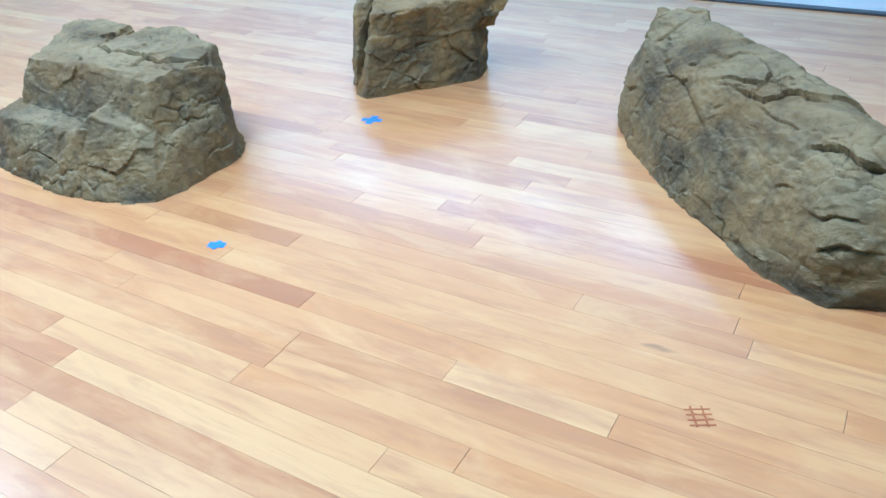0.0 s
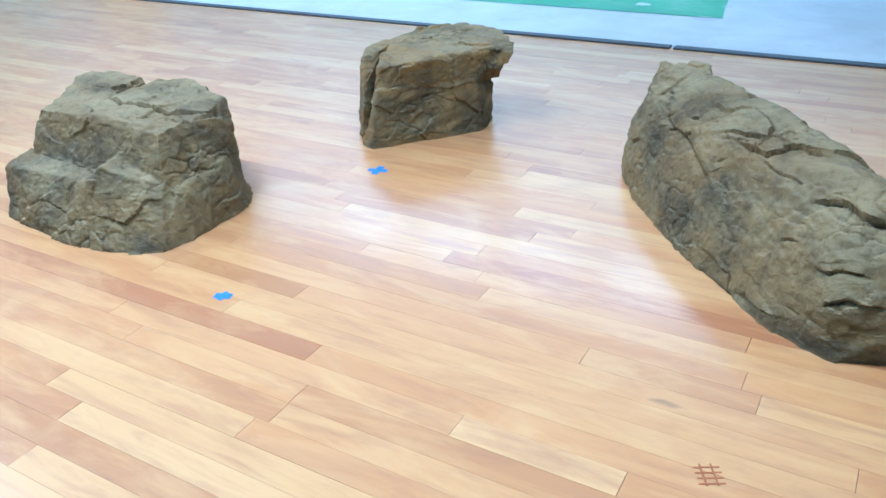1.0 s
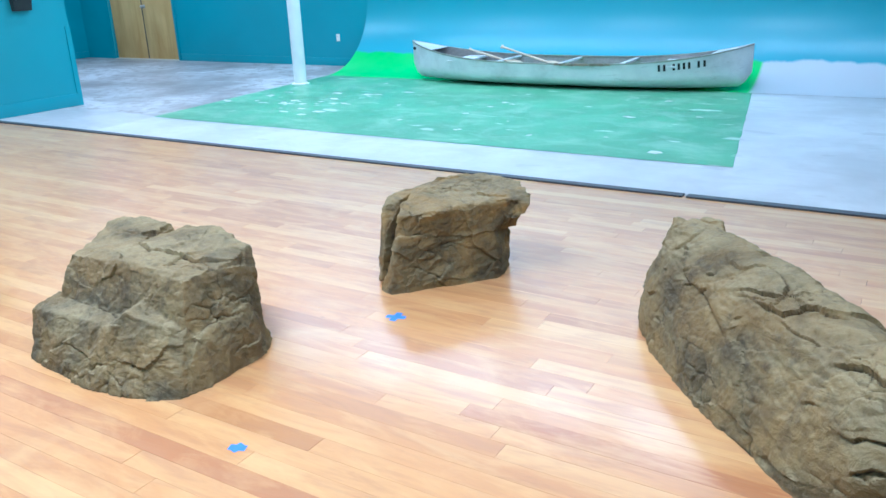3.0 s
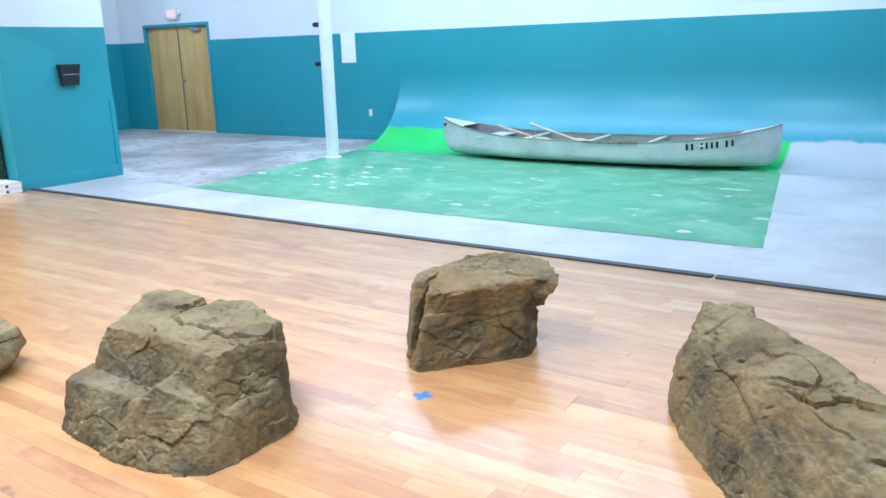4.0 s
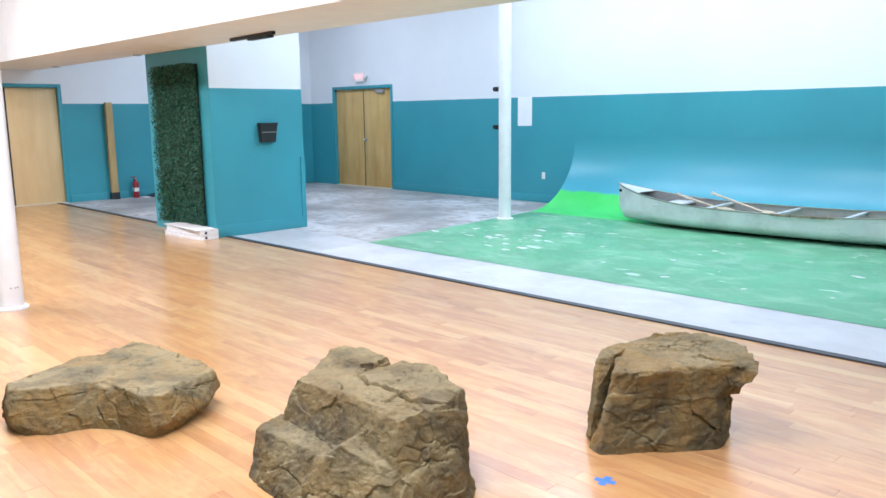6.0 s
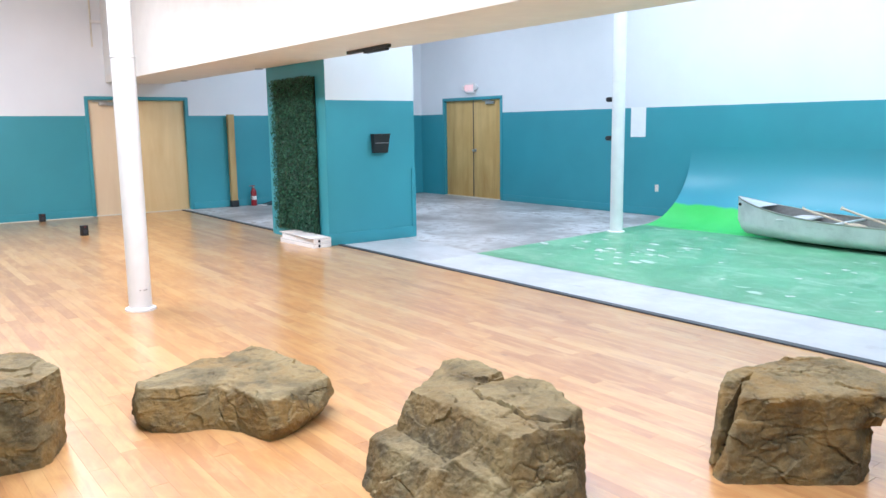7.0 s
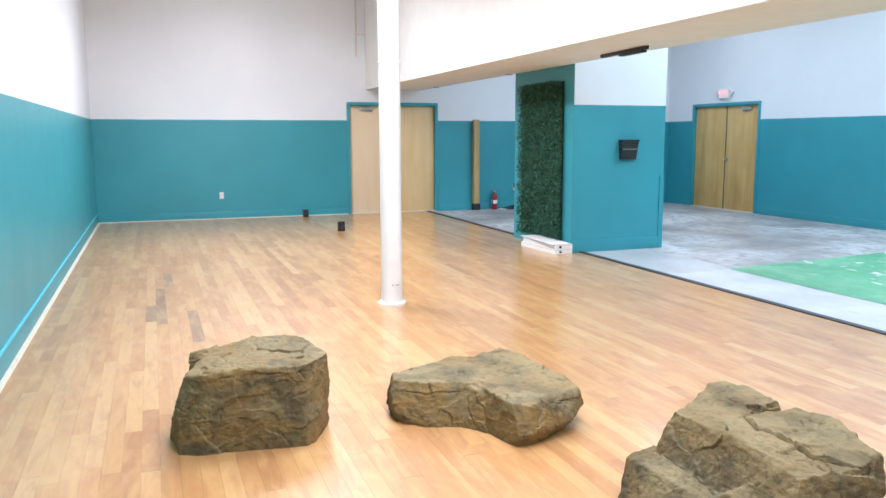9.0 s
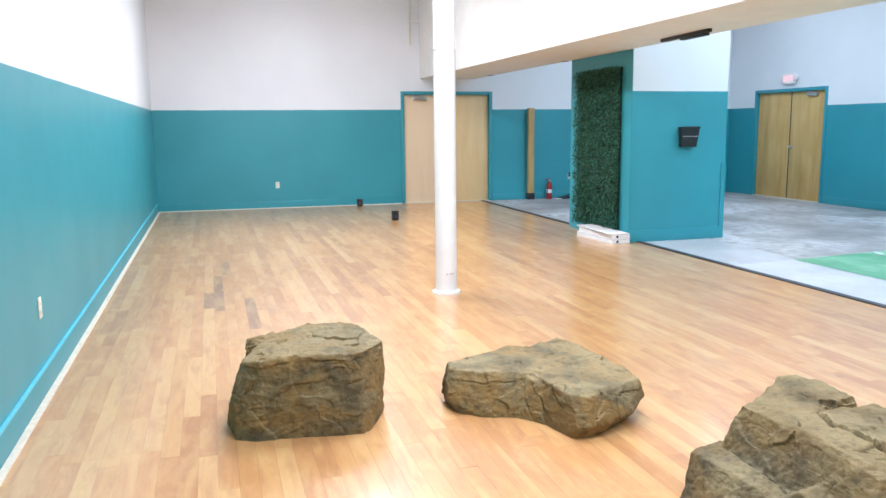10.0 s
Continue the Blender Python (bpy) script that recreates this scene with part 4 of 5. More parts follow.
# ---- canoe ----
def canoe(at, turn):
    c = thing("canoe", "weathered white canoe lying on the green floor", "canoe", at, "", turn)
    L, Wd = 2.25, 0.46

    def section(u):
        """Half width, keel height and gunwale height at u from -1 to 1."""
        a = abs(u)
        w = Wd * max(0.0, 1 - a ** 2.6) ** 0.75 + 0.004
        keel = 0.012 + 0.05 * a ** 4 + (0.16 * max(0.0, (a - 0.93) / 0.07) ** 2)
        rim = 0.312 + 0.215 * a ** 3.0
        return w, keel, rim

    def rib(w, k, g, f):
        """One point of a cross section: flat floor, soft chine, upright flared side; f from -1 to 1."""
        a = abs(f)
        if a < 0.6:
            b = a / 0.6
            y, z = 0.955 * w * math.sin(b * math.pi / 2), k + (g - k) * 0.46 * b ** 2.1
        else:
            b = (a - 0.6) / 0.4
            y, z = w * (0.955 + 0.045 * b), k + (g - k) * (0.46 + 0.54 * b)
        return math.copysign(y, f), z

    def shell(inset, n=56, m=14, deck=None):
        bm = bmesh.new()
        rings = []
        for i in range(n + 1):
            u = -1 + 2 * i / n
            u = math.copysign(abs(u) ** 0.85, u)
            w, k, g = section(u)
            w, k = max(0.002, w - inset), k + inset
            x = u * (L - inset * 2)
            row = []
            for j in range(2 * m + 1):
                f = (j - m) / m
                y, z = rib(w, k, g, f)
                row.append(bm.verts.new((x, y, z)))
            rings.append(row)
        for p, q in zip(rings, rings[1:]):
            for j in range(2 * m):
                bm.faces.new((p[j], p[j + 1], q[j + 1], q[j]))
        return bm

    part("hull", shell(0.0), M_HULL, c, "scratched white painted hull", 60)
    part("hull_lining", shell(0.012), M_HULL_IN, c, "bare grey inside of the hull", 60)
    for s in (-1, 1):
        bm = bmesh.new()
        prev = None
        for i in range(49):
            u = -1 + i / 24
            w, k, g = section(u)
            p = (u * L, s * w * 0.98, g)
            ring = [bm.verts.new((p[0], p[1] + dy, p[2] + dz)) for dy, dz in ((-0.012, -0.008), (0.012, -0.008), (0.012, 0.008), (-0.012, 0.008))]
            if prev:
                for j in range(4):
                    bm.faces.new((prev[j], prev[(j + 1) % 4], ring[(j + 1) % 4], ring[j]))
            else:
                bm.faces.new(ring)
            prev = ring
        bm.faces.new(prev[::-1])
        part("gunwale", bm, M_RAIL, c, "dented aluminium gunwale", 40)
    # worn stretch of the near gunwale
    bm = bmesh.new()
    for i in range(11):
        u0 = 0.02 + i * 0.028
        w, k, g = section(u0)
        box(bm, u0 * L, u0 * L + 0.05 + 0.012 * (i % 3), -w - 0.018, -w + 0.006, g - 0.014 - 0.003 * (i % 2), g + 0.012)
    part("worn_edge", bm, M_RUST, c, "brown worn stretch of gunwale")
    for s in (-1, 1):
        bm = bmesh.new()
        left, right = [], []
        for i in range(9):
            u = s * (1.0 - 0.19 * i / 8)
            w, k, g = section(u)
            left.append(bm.verts.new((u * L, w * 0.96, g + 0.006)))
            right.append(bm.verts.new((u * L, -w * 0.96, g + 0.006)))
        for i in range(8):
            bm.faces.new((left[i], left[i + 1], right[i + 1], right[i]))
        part("end_deck", bm, M_HULL, c, "white end deck", 40)
    for u, kind in ((-0.62, "seat"), (-0.36, "bar"), (0.02, "bar"), (0.36, "bar"), (0.60, "seat")):
        w, k, g = section(u)
        if kind == "seat":
            part("seat", B(u * L - 0.13, u * L + 0.13, -w * 0.97, w * 0.97, g - 0.075, g - 0.05, bevel=0.008), M_HULL, c, "plain white seat")
        else:
            part("thwart", B(u * L - 0.025, u * L + 0.025, -w * 0.98, w * 0.98, g - 0.03, g - 0.008, bevel=0.006), M_HULL, c, "white cross bar")
    # dark hole at the bow and bars for the registration marks
    w, k, g = section(-0.965)
    part("bow_ring", tube(bmesh.new(), (-0.966 * L, -w - 0.012, g - 0.07), (-0.966 * L, w + 0.012, g - 0.07), 0.022, n=16), M_BLACK, c, "dark rope hole")
    x = 0.575 * L
    for group, size in ((2, 0.058), (4, 0.054), (2, 0.06)):
        for i in range(group):
            u = x / L
            w, k, g = section(u)
            f = 0.84
            yy, zz = rib(w, k, g, -f)
            bar = bmesh.new()
            box(bar, -0.013, 0.013, -0.004, 0.004, -0.036, 0.036)
            w2, k2, g2 = section(u + 0.02)
            slope = math.atan2(-(w2 - w), 0.02 * L)
            bmesh.ops.transform(bar, matrix=pose(x, yy - 0.004, zz, 0, -4, math.degrees(slope)), verts=bar.verts)
            part("marking_bar", bar, M_BLACK, c, "black marking bar")
            x += size
        x += 0.045
    return c


canoe((-4.03, 9.60, 0.0), 1.5)


def paddle(at, turn, tilt, roll):
    p = thing("canoe_paddle", "wooden paddle lying across the canoe", "paddle", at, "paddles", turn)
    p.matrix_basis = pose(*at, roll, tilt, turn)
    part("shaft", tube(bmesh.new(), (-0.70, 0, 0), (0.26, 0, 0), 0.014, n=14), M_ASH, p)
    bm = bmesh.new()
    pts = [(0.24, 0.015), (0.30, 0.032), (0.38, 0.046), (0.50, 0.050), (0.57, 0.040), (0.585, 0.0)]
    for z in (-0.006, 0.006):
        vs = [bm.verts.new((x, y, z)) for x, y in pts] + [bm.verts.new((x, -y, z)) for x, y in pts[-2::-1]]
        bm.faces.new(vs if z > 0 else vs[::-1])
    bm.verts.ensure_lookup_table()
    h = len(bm.verts) // 2
    for i in range(h):
        j = (i + 1) % h
        bm.faces.new((bm.verts[i], bm.verts[j], bm.verts[h + j], bm.verts[h + i]))
    part("blade", bm, M_ASH, p)
    part("grip", tube(bmesh.new(), (-0.71, -0.022, 0), (-0.71, 0.022, 0), 0.015, n=14), M_ASH, p)
    return p


paddle((-4.96, 9.555, 0.318), -29.3, 5.6, 60)
paddle((-4.43, 9.565, 0.330), -26.1, 8.3, 60)


# ---- hedge panel on the pier ----
hedge = thing("hedge_panel", "artificial green hedge panel hung on the pier", "hedge panel", (-9.99, PIER_Y0 - 0.012, 0.0))
part("backing", B(-0.59, 0.59, -0.02, 0.0, 0.13, 2.155, bevel=0.004), M_HEDGE_BACK, hedge, "dark green mesh backing")
rng = random.Random(11)
verts, faces = [], []
for k in range(19000):
    x, z = rng.uniform(-0.62, 0.62), rng.uniform(0.115, 2.165)
    y = -0.02 - rng.uniform(0.0, 0.05) - 0.012 * noise.noise(Vector((x * 6, z * 6, 0)))
    s = rng.uniform(0.014, 0.030)
    d = Vector((rng.uniform(-1, 1), rng.uniform(-1.0, 0.1), rng.uniform(-1, 1))).normalized()
    side = d.cross(Vector((rng.uniform(-0.5, 0.5), -1, rng.uniform(-0.5, 0.5)))).normalized() * s * 0.42
    p = Vector((x, y, z))
    i = len(verts)
    verts += [p, p + d * s * 0.5 + side + Vector((0, -0.003, 0)), p + d * s, p + d * s * 0.5 - side + Vector((0, -0.003, 0))]
    faces += [(i, i + 1, i + 2), (i, i + 2, i + 3)]
me = bpy.data.meshes.new("leaves")
me.from_pydata([tuple(v) for v in verts], [], faces)
me.materials.append(M_LEAF)
leaves = new("leaves", me)
leaves.parent = hedge
tagged(leaves, "small plastic leaves", kind="stuff")

# ---- cartons at the foot of the pier ----
for k, (dx, dy, z0, h, w, turn) in enumerate(((0, 0, 0.0, 0.062, 0.88, 3), (0.01, 0.01, 0.064, 0.058, 0.86, 1.5))):
    cb = thing("flat_carton", "flat white carton stacked at the foot of the pier", "carton", (-9.53 + dx, 4.76 + dy, z0), "flat cartons", turn)
    part("carton_body", B(-w / 2, w / 2, -0.125, 0.125, 0, h, bevel=0.003), M_CARD, cb)
    part("lid_line", B(-w / 2 - 0.001, w / 2 + 0.001, -0.1265, 0.1265, h - 0.012, h - 0.0085), M_GREY, cb, "grey lid gap")
    part("end_mark", tube(bmesh.new(), (w / 2 - 0.002, -0.05, h * 0.45), (w / 2 + 0.002, -0.05, h * 0.45), 0.017, n=16), M_BLACK, cb, "black round mark")
sheet = thing("cardboard_sheet", "thin white board lying on the cartons", "board", (-9.56, 4.76, 0.1225), "", -2)
part("sheet", B(-0.47, 0.47, -0.14, 0.13, 0, 0.012, bevel=0.002), M_CARD, sheet)
part("sheet_edge", B(-0.471, 0.40, -0.142, -0.1402, 0.004, 0.008), M_GREY, sheet, "grey core edge")

# ---- black bin on the pier ----
bin_ = thing("wall_bin", "small black plastic bin hung on the teal pier", "bin", (PIER_X + 0.002, 5.70, 1.17))
bm = bmesh.new()
outer = [(0, -0.105, 0), (0.06, -0.105, 0), (0.06, 0.105, 0), (0, 0.105, 0), (0, -0.125, 0.25), (0.09, -0.125, 0.25), (0.09, 0.125, 0.25), (0, 0.125, 0.25)]
vs = [bm.verts.new(p) for p in outer]
for f in ((0, 3, 2, 1), (0, 1, 5, 4), (1, 2, 6, 5), (2, 3, 7, 6), (3, 0, 4, 7)):
    bm.faces.new([vs[i] for i in f])
inn = [bm.verts.new((p[0] * 0.92 + 0.006, p[1] * 0.94, p[2] if p[2] > 0.1 else 0.01)) for p in outer]
for f in ((0, 1, 2, 3), (0, 4, 5, 1), (1, 5, 6, 2), (2, 6, 7, 3), (3, 7, 4, 0)):
    bm.faces.new([inn[i] for i in f])
for i in range(4):
    j = (i + 1) % 4
    bm.faces.new((vs[4 + i], vs[4 + j], inn[4 + j], inn[4 + i]))
part("bin_body", bm, M_BLACK, bin_, "black plastic body")
part("rim", B(0.087, 0.096, -0.129, 0.129, 0.228, 0.252, bevel=0.003), M_BLACK, bin_)
part("seam_line", B(0.0755, 0.0785, -0.10, 0.11, 0.128, 0.134), M_GREY, bin_, "pale label edge")


# ---- wall plates, sign, extinguisher, small things ----
def wall_plate(label, at, turn, tall=0.115, wide=0.07, outlet=True):
    w = thing("wall_outlet" if outlet else "light_switch", label, "outlet" if outlet else "switch", at, "", turn)
    part("plate", B(-wide / 2, wide / 2, -0.006, 0.0, -tall / 2, tall / 2, bevel=0.002), M_CREAM, w)
    if outlet:
        for dz in (-0.024, 0.024):
            s = part("socket", B(-0.017, 0.017, -0.009, -0.006, dz - 0.014, dz + 0.014, bevel=0.002), M_CREAM, w)
            part("slot", B(-0.008, -0.005, -0.0095, -0.0088, dz - 0.006, dz + 0.006), M_BLACK, s)
    else:
        part("toggle", B(-0.006, 0.006, -0.018, -0.006, -0.012, 0.012, bevel=0.002), M_CREAM, w)
    return w


wall_plate("cream outlet plate on the teal far wall", (FAR_X + 0.001, 1.13, 0.42), 90)
wall_plate("cream outlet plate on the long teal wall", (-8.505, BACK_Y - 0.001, 0.457), 0)
wall_plate("cream outlet plate on the teal side wall", (-5.18, LEFT_Y + 0.001, 0.48), 180)
wall_plate("cream switch plate on the teal far wall by the double door", (FAR_X + 0.001, 10.2, 1.22), 90, 0.115, 0.07, False)
plate = wall_plate("outlet plate with a black adapter on the far wall", (FAR_X + 0.001, 6.95, 0.43), 90)
part("adapter", B(-0.03, 0.03, -0.05, -0.0095, -0.005, 0.08, bevel=0.006), M_BLACK, plate, "black adapter")

sign = thing("exit_sign", "red lettered exit sign with two emergency lamps", "exit sign", (-13.33, BACK_Y - 0.002, 2.19))
part("sign_case", B(-0.15, 0.15, -0.06, 0, 0, 0.20, bevel=0.008), M_CARD, sign, "white case")
cu = bpy.data.curves.new("letters", "FONT")
cu.body, cu.size, cu.align_x, cu.align_y, cu.extrude = "EXIT", 0.14, "CENTER", "CENTER", 0.002
tmp = new("letters", cu)
me = bpy.data.meshes.new_from_object(tmp.evaluated_get(bpy.context.evaluated_depsgraph_get()))
bpy.data.objects.remove(tmp)
me.materials.append(glow("red exit letters", (1.0, 0.08, 0.06), 1.0))
let = new("letters", me)
let.parent = sign
let.matrix_basis = pose(0, -0.064, 0.10, 90, 0, 0)
part("sign_face", B(-0.125, 0.125, -0.0625, -0.0605, 0.025, 0.175), glow("pink sign face", (1.0, 0.35, 0.30), 0.12), sign, "pink lit face")
for s in (-1, 1):
    bm = bmesh.new()
    tube(bm, (s * 0.19, -0.02, 0.12), (s * 0.19, -0.075, 0.11), 0.045, 0.05, 20)
    lamp = part("emergency_lamp", bm, M_CARD, sign, "white lamp head")
    part("lamp_arm", tube(bmesh.new(), (s * 0.14, -0.03, 0.08), (s * 0.19, -0.03, 0.11), 0.012, n=10), M_CARD, lamp)

ext = thing("fire_extinguisher", "small red fire extinguisher standing by the far wall", "fire extinguisher", (FAR_X + 0.13, 6.45, 0.0))
part("cylinder", lathe(bmesh.new(), [(0.052, 0), (0.056, 0.012), (0.056, 0.27), (0.045, 0.31), (0.02, 0.335), (0.018, 0.35)], 24), M_RED, ext, "red enamel cylinder")
part("label_band", lathe(bmesh.new(), [(0.0565, 0.12), (0.057, 0.122), (0.057, 0.19), (0.0565, 0.192)], 24), M_CARD, ext, "white label")
part("valve", tube(bmesh.new(), (0, 0, 0.35), (0, 0, 0.385), 0.016, n=14), M_STEEL, ext)
part("handle", B(-0.012, 0.012, -0.08, 0.03, 0.385, 0.40, bevel=0.003), M_RED, ext)
part("hose", tube(bmesh.new(), (0.03, -0.058, 0.12), (0.01, -0.03, 0.37), 0.009, n=10), M_BLACK, ext)

post = thing("wooden_post", "tall sawn timber post with a black foot against the far wall", "post", (FAR_X + 0.09, 6.06, 0))
part("timber", B(-0.045, 0.045, -0.06, 0.06, 0.10, 1.79, bevel=0.005), M_POST, post)
part("foot", B(-0.055, 0.055, -0.075, 0.075, 0.0, 0.13, bevel=0.006), M_BLACK, post, "black foot")

tray = thing("dustpan", "black and white dustpan lying on the concrete", "dustpan", (FAR_X + 0.16, 6.83, 0.0), "", 8)
bm = bmesh.new()
vs = [bm.verts.new(p) for p in ((-0.12, -0.2, 0.003), (0.12, -0.2, 0.003), (0.12, 0.2, 0.02), (-0.12, 0.2, 0.02), (-0.12, -0.18, 0.01), (0.12, -0.18, 0.01), (0.12, 0.2, 0.09), (-0.12, 0.2, 0.09))]
for f in ((0, 1, 2, 3), (4, 7, 6, 5), (0, 4, 5, 1), (1, 5, 6, 2), (2, 6, 7, 3), (3, 7, 4, 0)):
    bm.faces.new([vs[i] for i in f])
part("pan", bm, M_BLACK, tray)
part("lip", B(-0.11, 0.11, -0.28, -0.19, 0.0, 0.012, bevel=0.003), M_CARD, tray, "white lip")

for (x, y, h, turn) in ((-12.52, 2.72, 0.15, 12), (-14.93, 2.60, 0.135, 4)):
    spk = thing("small_speaker", "small black speaker box standing on the floorboards", "speaker", (x, y, 0), "small black speakers", turn)
    part("cabinet", B(-0.042, 0.042, -0.046, 0.046, 0.0, h, bevel=0.007), M_BLACK, spk)
    part("driver", tube(bmesh.new(), (0.040, 0, h * 0.42), (0.045, 0, h * 0.42), 0.030, n=20), M_STRIP, spk, "dark cone")
    part("badge", B(0.0415, 0.044, -0.012, 0.012, h * 0.82, h * 0.88), M_RED, spk, "tiny red badge")

bar = thing("track_light", "black lighting track under the cream beam", "track light", (-7.62, 4.62, BEAM_Z), "", -4)
part("track", B(-0.47, 0.47, -0.022, 0.022, -0.035, 0.0, bevel=0.004), M_BLACK, bar)
part("adapter", B(-0.05, 0.42, -0.03, 0.03, -0.06, -0.035, bevel=0.006), M_BLACK, bar)

pipe = thing("wall_conduit", "thin tan conduit with a bracket on the far wall", "conduit", (FAR_X + 0.02, 3.66, 0))
part("pipe", tube(bmesh.new(), (0, 0, 2.95), (0, 0, CEIL - 0.01), 0.014, n=12), M_SHOE, pipe)
part("bracket", B(-0.02, 0.03, 0.0, 0.18, 3.36, 3.40, bevel=0.005), M_CARD, pipe, "white bracket")

# small fittings on the far edge of the beam's underside
for x in (-10.9, -14.0):
    fit = thing("ceiling_sensor", "small grey fitting under the beam", "sensor", (x, BEAM_Y1 - 0.06, BEAM_Z), "small fittings under the beam")
    part("cap", lathe(bmesh.new(), [(0.05, -0.012), (0.06, -0.004), (0.06, 0.0)], 20), M_GREY, fit)

# tape and chalk marks on the boards
def tape_mark(at, strips, label):
    tp = thing("tape_mark", label, "tape", (at[0], at[1], 0.0007), "tape marks")
    for k, (w, h, a) in enumerate(strips):
        bm = B(-w / 2, w / 2, -h / 2, h / 2, 0, 0.0006 + 0.0005 * k)
        bmesh.ops.transform(bm, matrix=pose(0, 0, 0, 0, 0, a), verts=bm.verts)
        part("strip", bm, M_TAPE, tp)
    return tp


tape_mark((-1.757, 1.595), [(0.058, 0.03, 20), (0.045, 0.034, 75)], "torn scrap of blue tape stuck to the floorboards")
tape_mark((-1.878, 2.668), [(0.088, 0.03, 15), (0.085, 0.03, 100)], "small cross of blue tape stuck to the floorboards")
dash = thing("chalk_hatch", "rust orange hatch mark drawn on a floorboard", "floor mark", (-0.197, 1.516, 0.0006), "", 29)
for k in range(4):
    part("stroke", B(-0.030, 0.030, -0.030 + k * 0.017, -0.0255 + k * 0.017, 0, 0.0005), M_ORANGE, dash)
part("stroke", B(-0.016, -0.011, -0.034, 0.034, 0, 0.0008), M_ORANGE, dash)
part("stroke", B(0.010, 0.014, -0.034, 0.034, 0, 0.0008), M_ORANGE, dash)


# scribble of white chalk on the bare concrete
scribble = thing("chalk_scribble", "white chalk scribble on the bare concrete floor", "floor mark", (-10.2, 9.52, 0.003), "", 43)
bm = bmesh.new()
prev = None
for i in range(41):
    a = i / 40
    px, py = -0.66 + 1.32 * a, 0.09 * math.sin(a * 13.0) + 0.03 * math.sin(a * 31.0)
    half = 0.026 + 0.016 * math.sin(a * 23.0) ** 2
    pair = [bm.verts.new((px, py - half, 0)), bm.verts.new((px, py + half, 0))]
    if prev:
        bm.faces.new((prev[0], pair[0], pair[1], prev[1]))
    prev = pair
part("stroke", bm, plain("white chalk", (0.72, 0.73, 0.74), 0.9, spread=0.1), scribble)


# ---- ceiling lamps ----
def troffer(x, y, z, power, colour, group):
    t = thing("ceiling_light", "white light panel hung from the ceiling, switched on" if z < CEIL else "unseen flush white ceiling light panel, switched on", "ceiling light", (x, y, z), group)
    if z < CEIL:
        for sx in (-0.5, 0.5):
            part("cable", tube(bmesh.new(), (sx, 0, -0.012), (sx, 0, CEIL - z), 0.003, n=8), M_STEEL, t, "thin steel cable")
        part("housing", B(-0.60, 0.60, -0.30, 0.30, -0.011, -0.003), M_WHITE, t)
    bm = bmesh.new()
    for a in ((-0.64, 0.64, -0.34, -0.30), (-0.64, 0.64, 0.30, 0.34), (-0.64, -0.60, -0.30, 0.30), (0.60, 0.64, -0.30, 0.30)):
        box(bm, *a, -0.05, -0.002, 0.003)
    part("frame", bm, M_WHITE, t, "white frame")
    part("diffuser", B(-0.60, 0.60, -0.30, 0.30, -0.030, -0.012), glow("lit diffuser", colour, 3.0), t, "glowing diffuser")
    li = bpy.data.lights.new("panel_lamp", "AREA")
    li.shape, li.size, li.size_y, li.energy, li.color = "RECTANGLE", 1.18, 0.58, power, colour
    lo = new("panel_lamp", li)
    lo.location = (x, y, z - 0.055)
    return t


for x, y, z in HALL_LAMPS:
    troffer(x, y, z, HALL_POWER, HALL_COLOUR, "hall ceiling lights")
for x, y, z in STAGE_LAMPS:
    troffer(x, y, z, STAGE_POWER, STAGE_COLOUR, "stage ceiling lights")
for x, y, z in CORNER_FILL_LAMPS:
    troffer(x, y, z, CORNER_FILL_POWER, STAGE_COLOUR, "stage ceiling lights")
for x, y, z in REAR_LAMPS:
    troffer(x, y, z, REAR_POWER, STAGE_COLOUR, "rear stage ceiling lights")


# ---- floorboards ----
BW, GAP, BUTT, LENGTHS = 0.0826, 0.0004, 0.0012, (0.46, 0.64, 0.85, 1.10, 1.40, 1.80, 2.20)
NEAR_BOX = (-4.6, 0.55, -0.1, 3.5)
# boards whose tone and ends stand out: height of the row, ends, wood
ODD_BOARDS = [(1.46, -2.95, -1.30, M_BOARD_RED), (2.13, -1.23, 0.25, M_BOARD_RED), (0.98, -2.5, -1.72, M_BOARD_RED), (1.30, -4.25, -3.66, M_BOARD_RED), (1.42, -0.785, -0.36, M_BOARD_PALE), (0.86, -1.68, -0.75, M_BOARD_PALE), (1.80, -0.145, 0.7, M_BOARD_PALE), (-0.74, -5.4, -4.2, M_BOARD_PALE), (-0.55, -5.2, -4.1, M_BOARD_PALE)]


def board_verts(x0, x1, y0, y1, drop=0.0):
    e = 0.0003
    return ([(x0, y0, -0.008), (x1, y0, -0.008), (x1, y1, -0.008), (x0, y1, -0.008), (x0, y0, -e - drop), (x1, y0, -e - drop), (x1, y1, -e - drop), (x0, y1, -e - drop),
             (x0 + e, y0 + e, -drop), (x1 - e, y0 + e, -drop), (x1 - e, y1 - e, -drop), (x0 + e, y1 - e, -drop)],
            [(0, 1, 5, 4), (1, 2, 6, 5), (2, 3, 7, 6), (3, 0, 4, 7), (4, 5, 9, 8), (5, 6, 10, 9), (6, 7, 11, 10), (7, 4, 8, 11), (8, 9, 10, 11)])


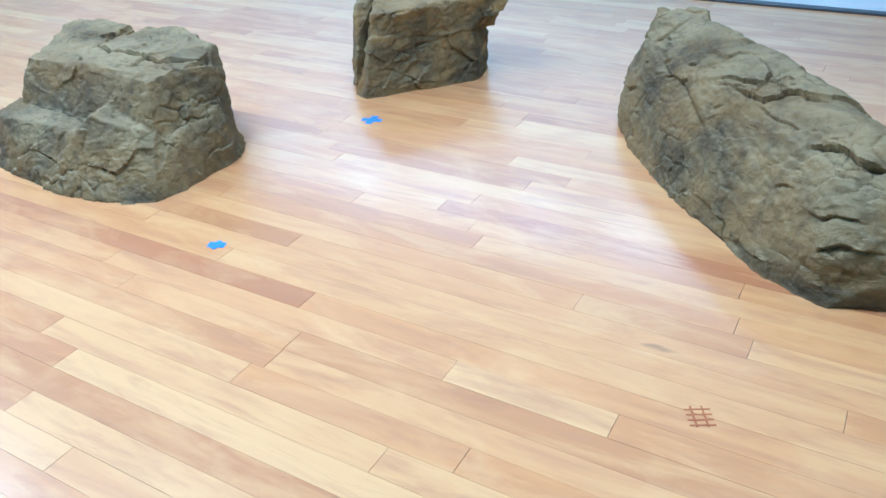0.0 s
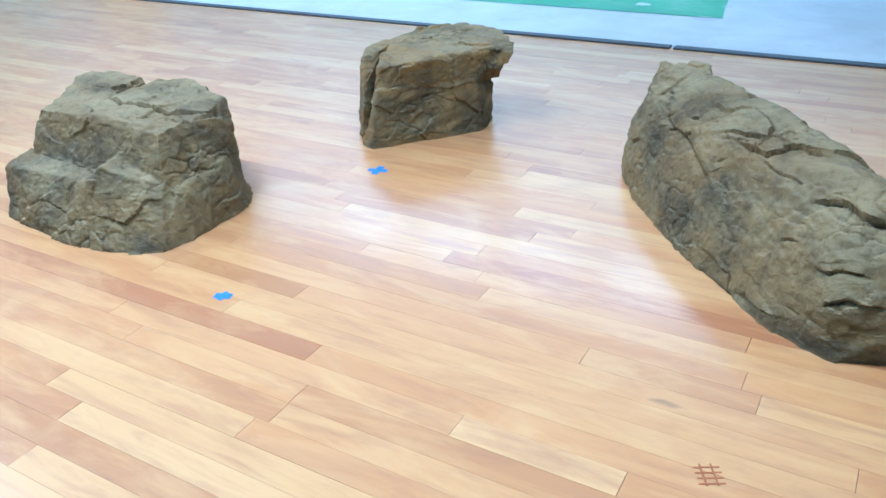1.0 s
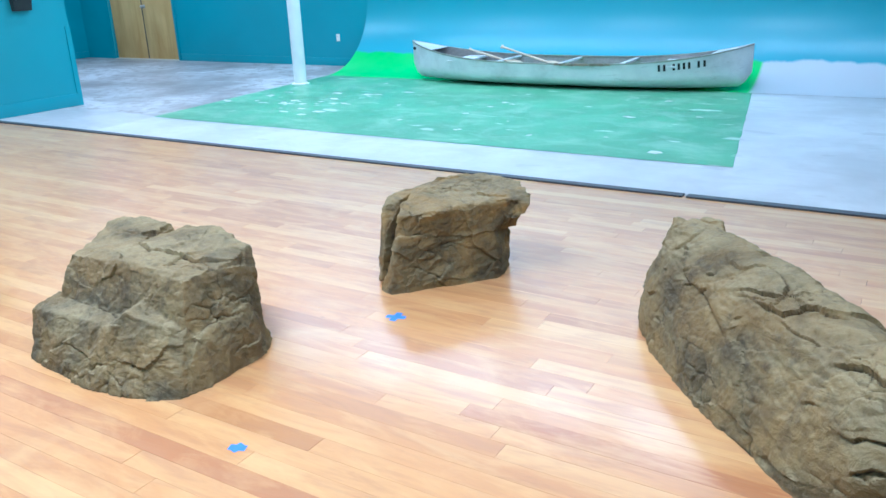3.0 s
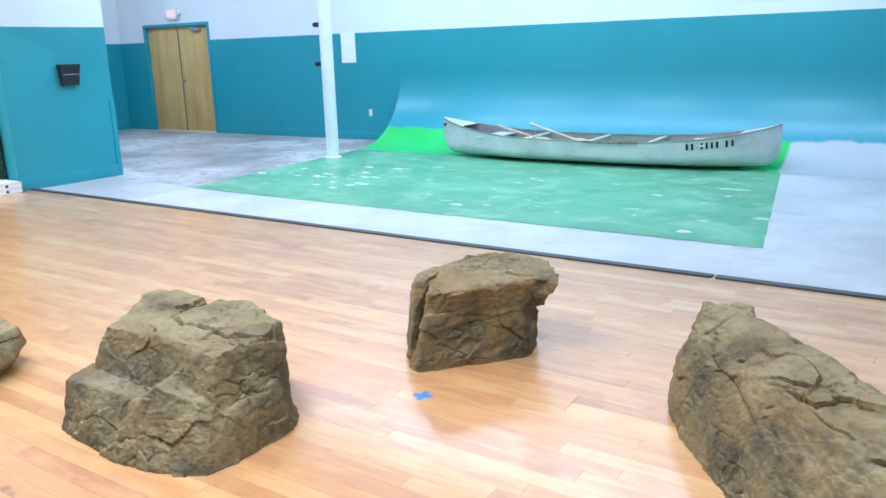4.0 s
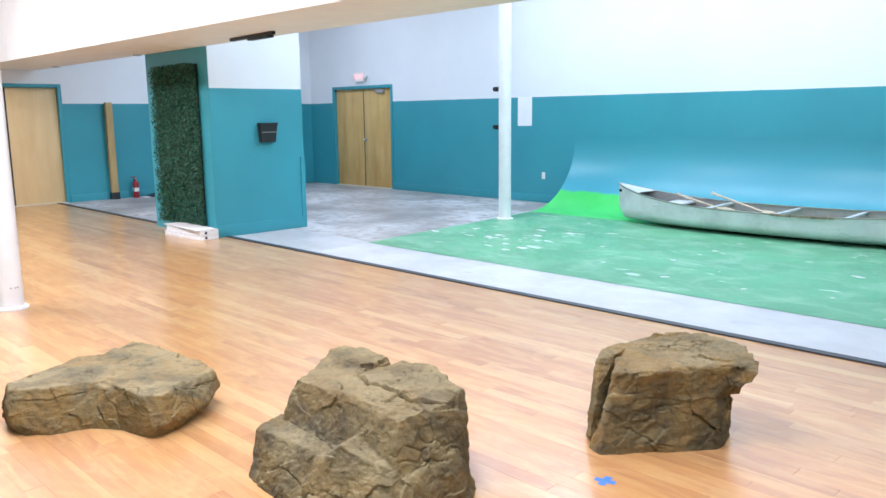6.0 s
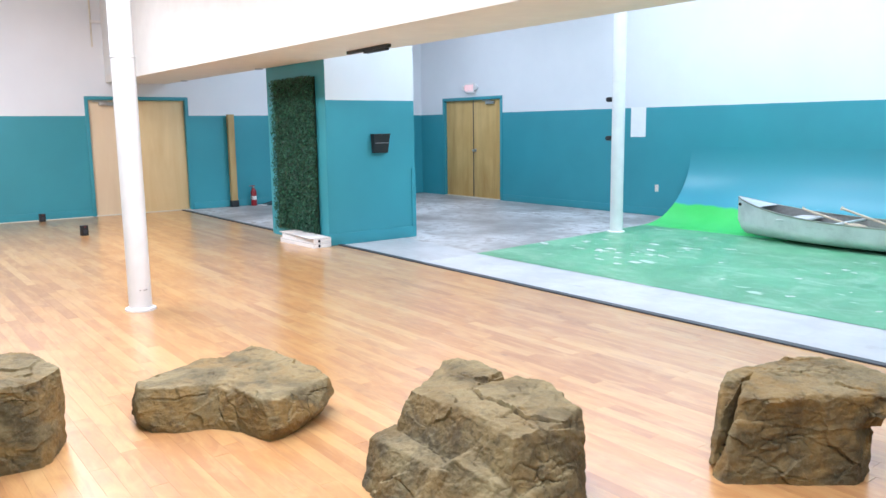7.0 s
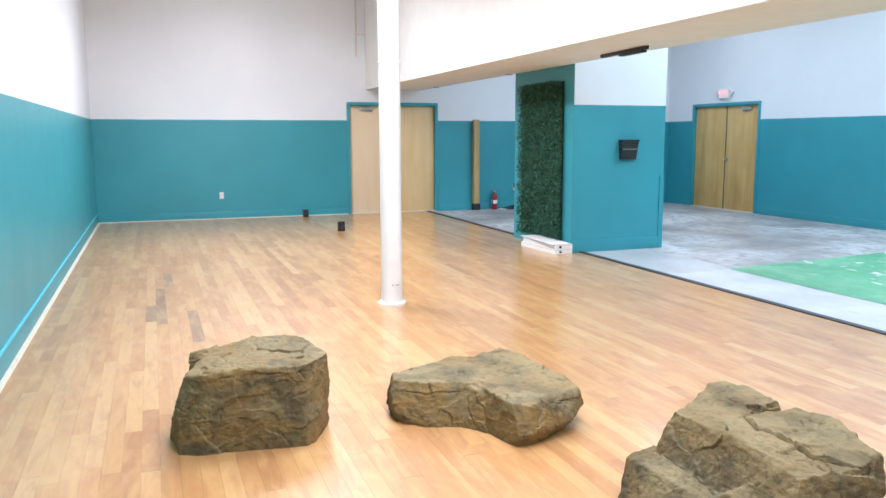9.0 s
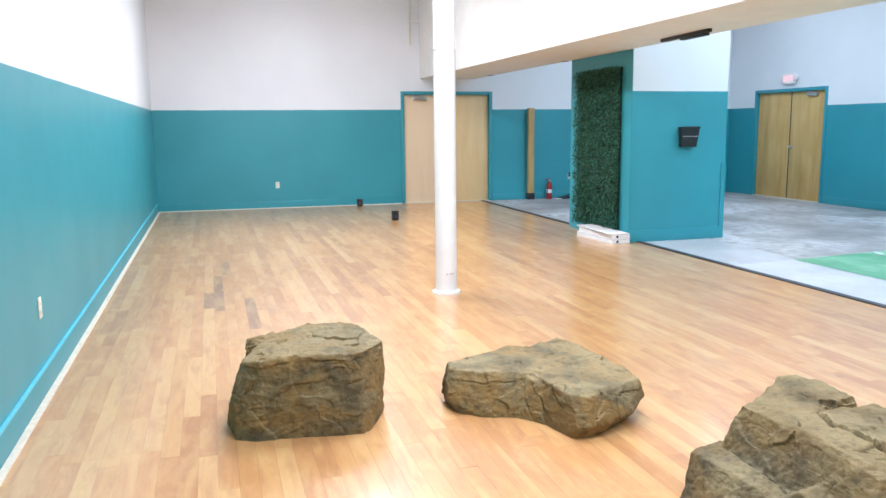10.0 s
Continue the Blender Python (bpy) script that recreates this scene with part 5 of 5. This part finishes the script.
shared = {}
for ln in LENGTHS:
    v, f = board_verts(0, ln - BUTT, 0, BW - GAP)
    me = bpy.data.meshes.new("floorboard")
    me.from_pydata(v, [], f)
    me.materials.append(M_BOARD)
    shared[ln] = me
floor = tagged(new("floor"), "varnished hardwood strip floor of mixed honey tones", "floor", "", "structure")
rng = random.Random(42)
far_v, far_f, far_m, count = [], [], [], 0
rows_n = int(round((SEAM_Y - 0.03 - LEFT_Y) / BW))
for r in range(rows_n):
    y0 = LEFT_Y + 0.005 + r * BW
    x = FAR_X - rng.uniform(0, 0.4)
    odd = sorted([b for b in ODD_BOARDS if y0 <= b[0] < y0 + BW], key=lambda b: b[1])
    while x < NEAR_X:
        ln = rng.choice(LENGTHS)
        if odd and abs(x - odd[0][1]) < 1e-6:
            _, x, end, wood = odd.pop(0)
            v, f = board_verts(0, end - x - BUTT, 0, BW - GAP)
            me = bpy.data.meshes.new("floorboard")
            me.from_pydata(v, [], f)
            me.materials.append(wood)
            ob = new("floorboard", me)
            ob.parent = floor
            ob.location = (x, y0, 0.0)
            count += 1
            x = end
            continue
        if odd and x + ln > odd[0][1] - 0.25:
            ln = odd[0][1] - x
        drop = rng.uniform(0, 0.0004)
        if NEAR_BOX[0] < x and x + ln < NEAR_BOX[1] and NEAR_BOX[2] < y0 < NEAR_BOX[3] and count < 290 and ln in shared:
            ob = new("floorboard", shared[ln])
            ob.parent = floor
            ob.location = (x, y0, -drop)
            count += 1
        else:
            v, f = board_verts(max(x, FAR_X + 0.001), min(x + ln - BUTT, NEAR_X - 0.001), y0, y0 + BW - GAP, drop)
            k = len(far_v)
            far_v += v
            far_f += [tuple(i + k for i in q) for q in f]
            stained = math.exp(-((x + ln / 2 + 7.6) / 1.25) ** 2 - ((y0 - 0.15) / 0.5) ** 2) > rng.uniform(0.12, 1.0) and ln < 1.2
            far_m += [1 if stained else 0] * len(f)
        x += ln
me = bpy.data.meshes.new("floorboards")
me.from_pydata(far_v, [], far_f)
me.materials.append(M_BOARDS)
me.materials.append(M_BOARDS_DARK)
me.polygons.foreach_set("material_index", far_m)
rest = new("floorboards", me)
rest.parent = floor
tagged(rest, "further hardwood strips of the same floor", kind="stuff")
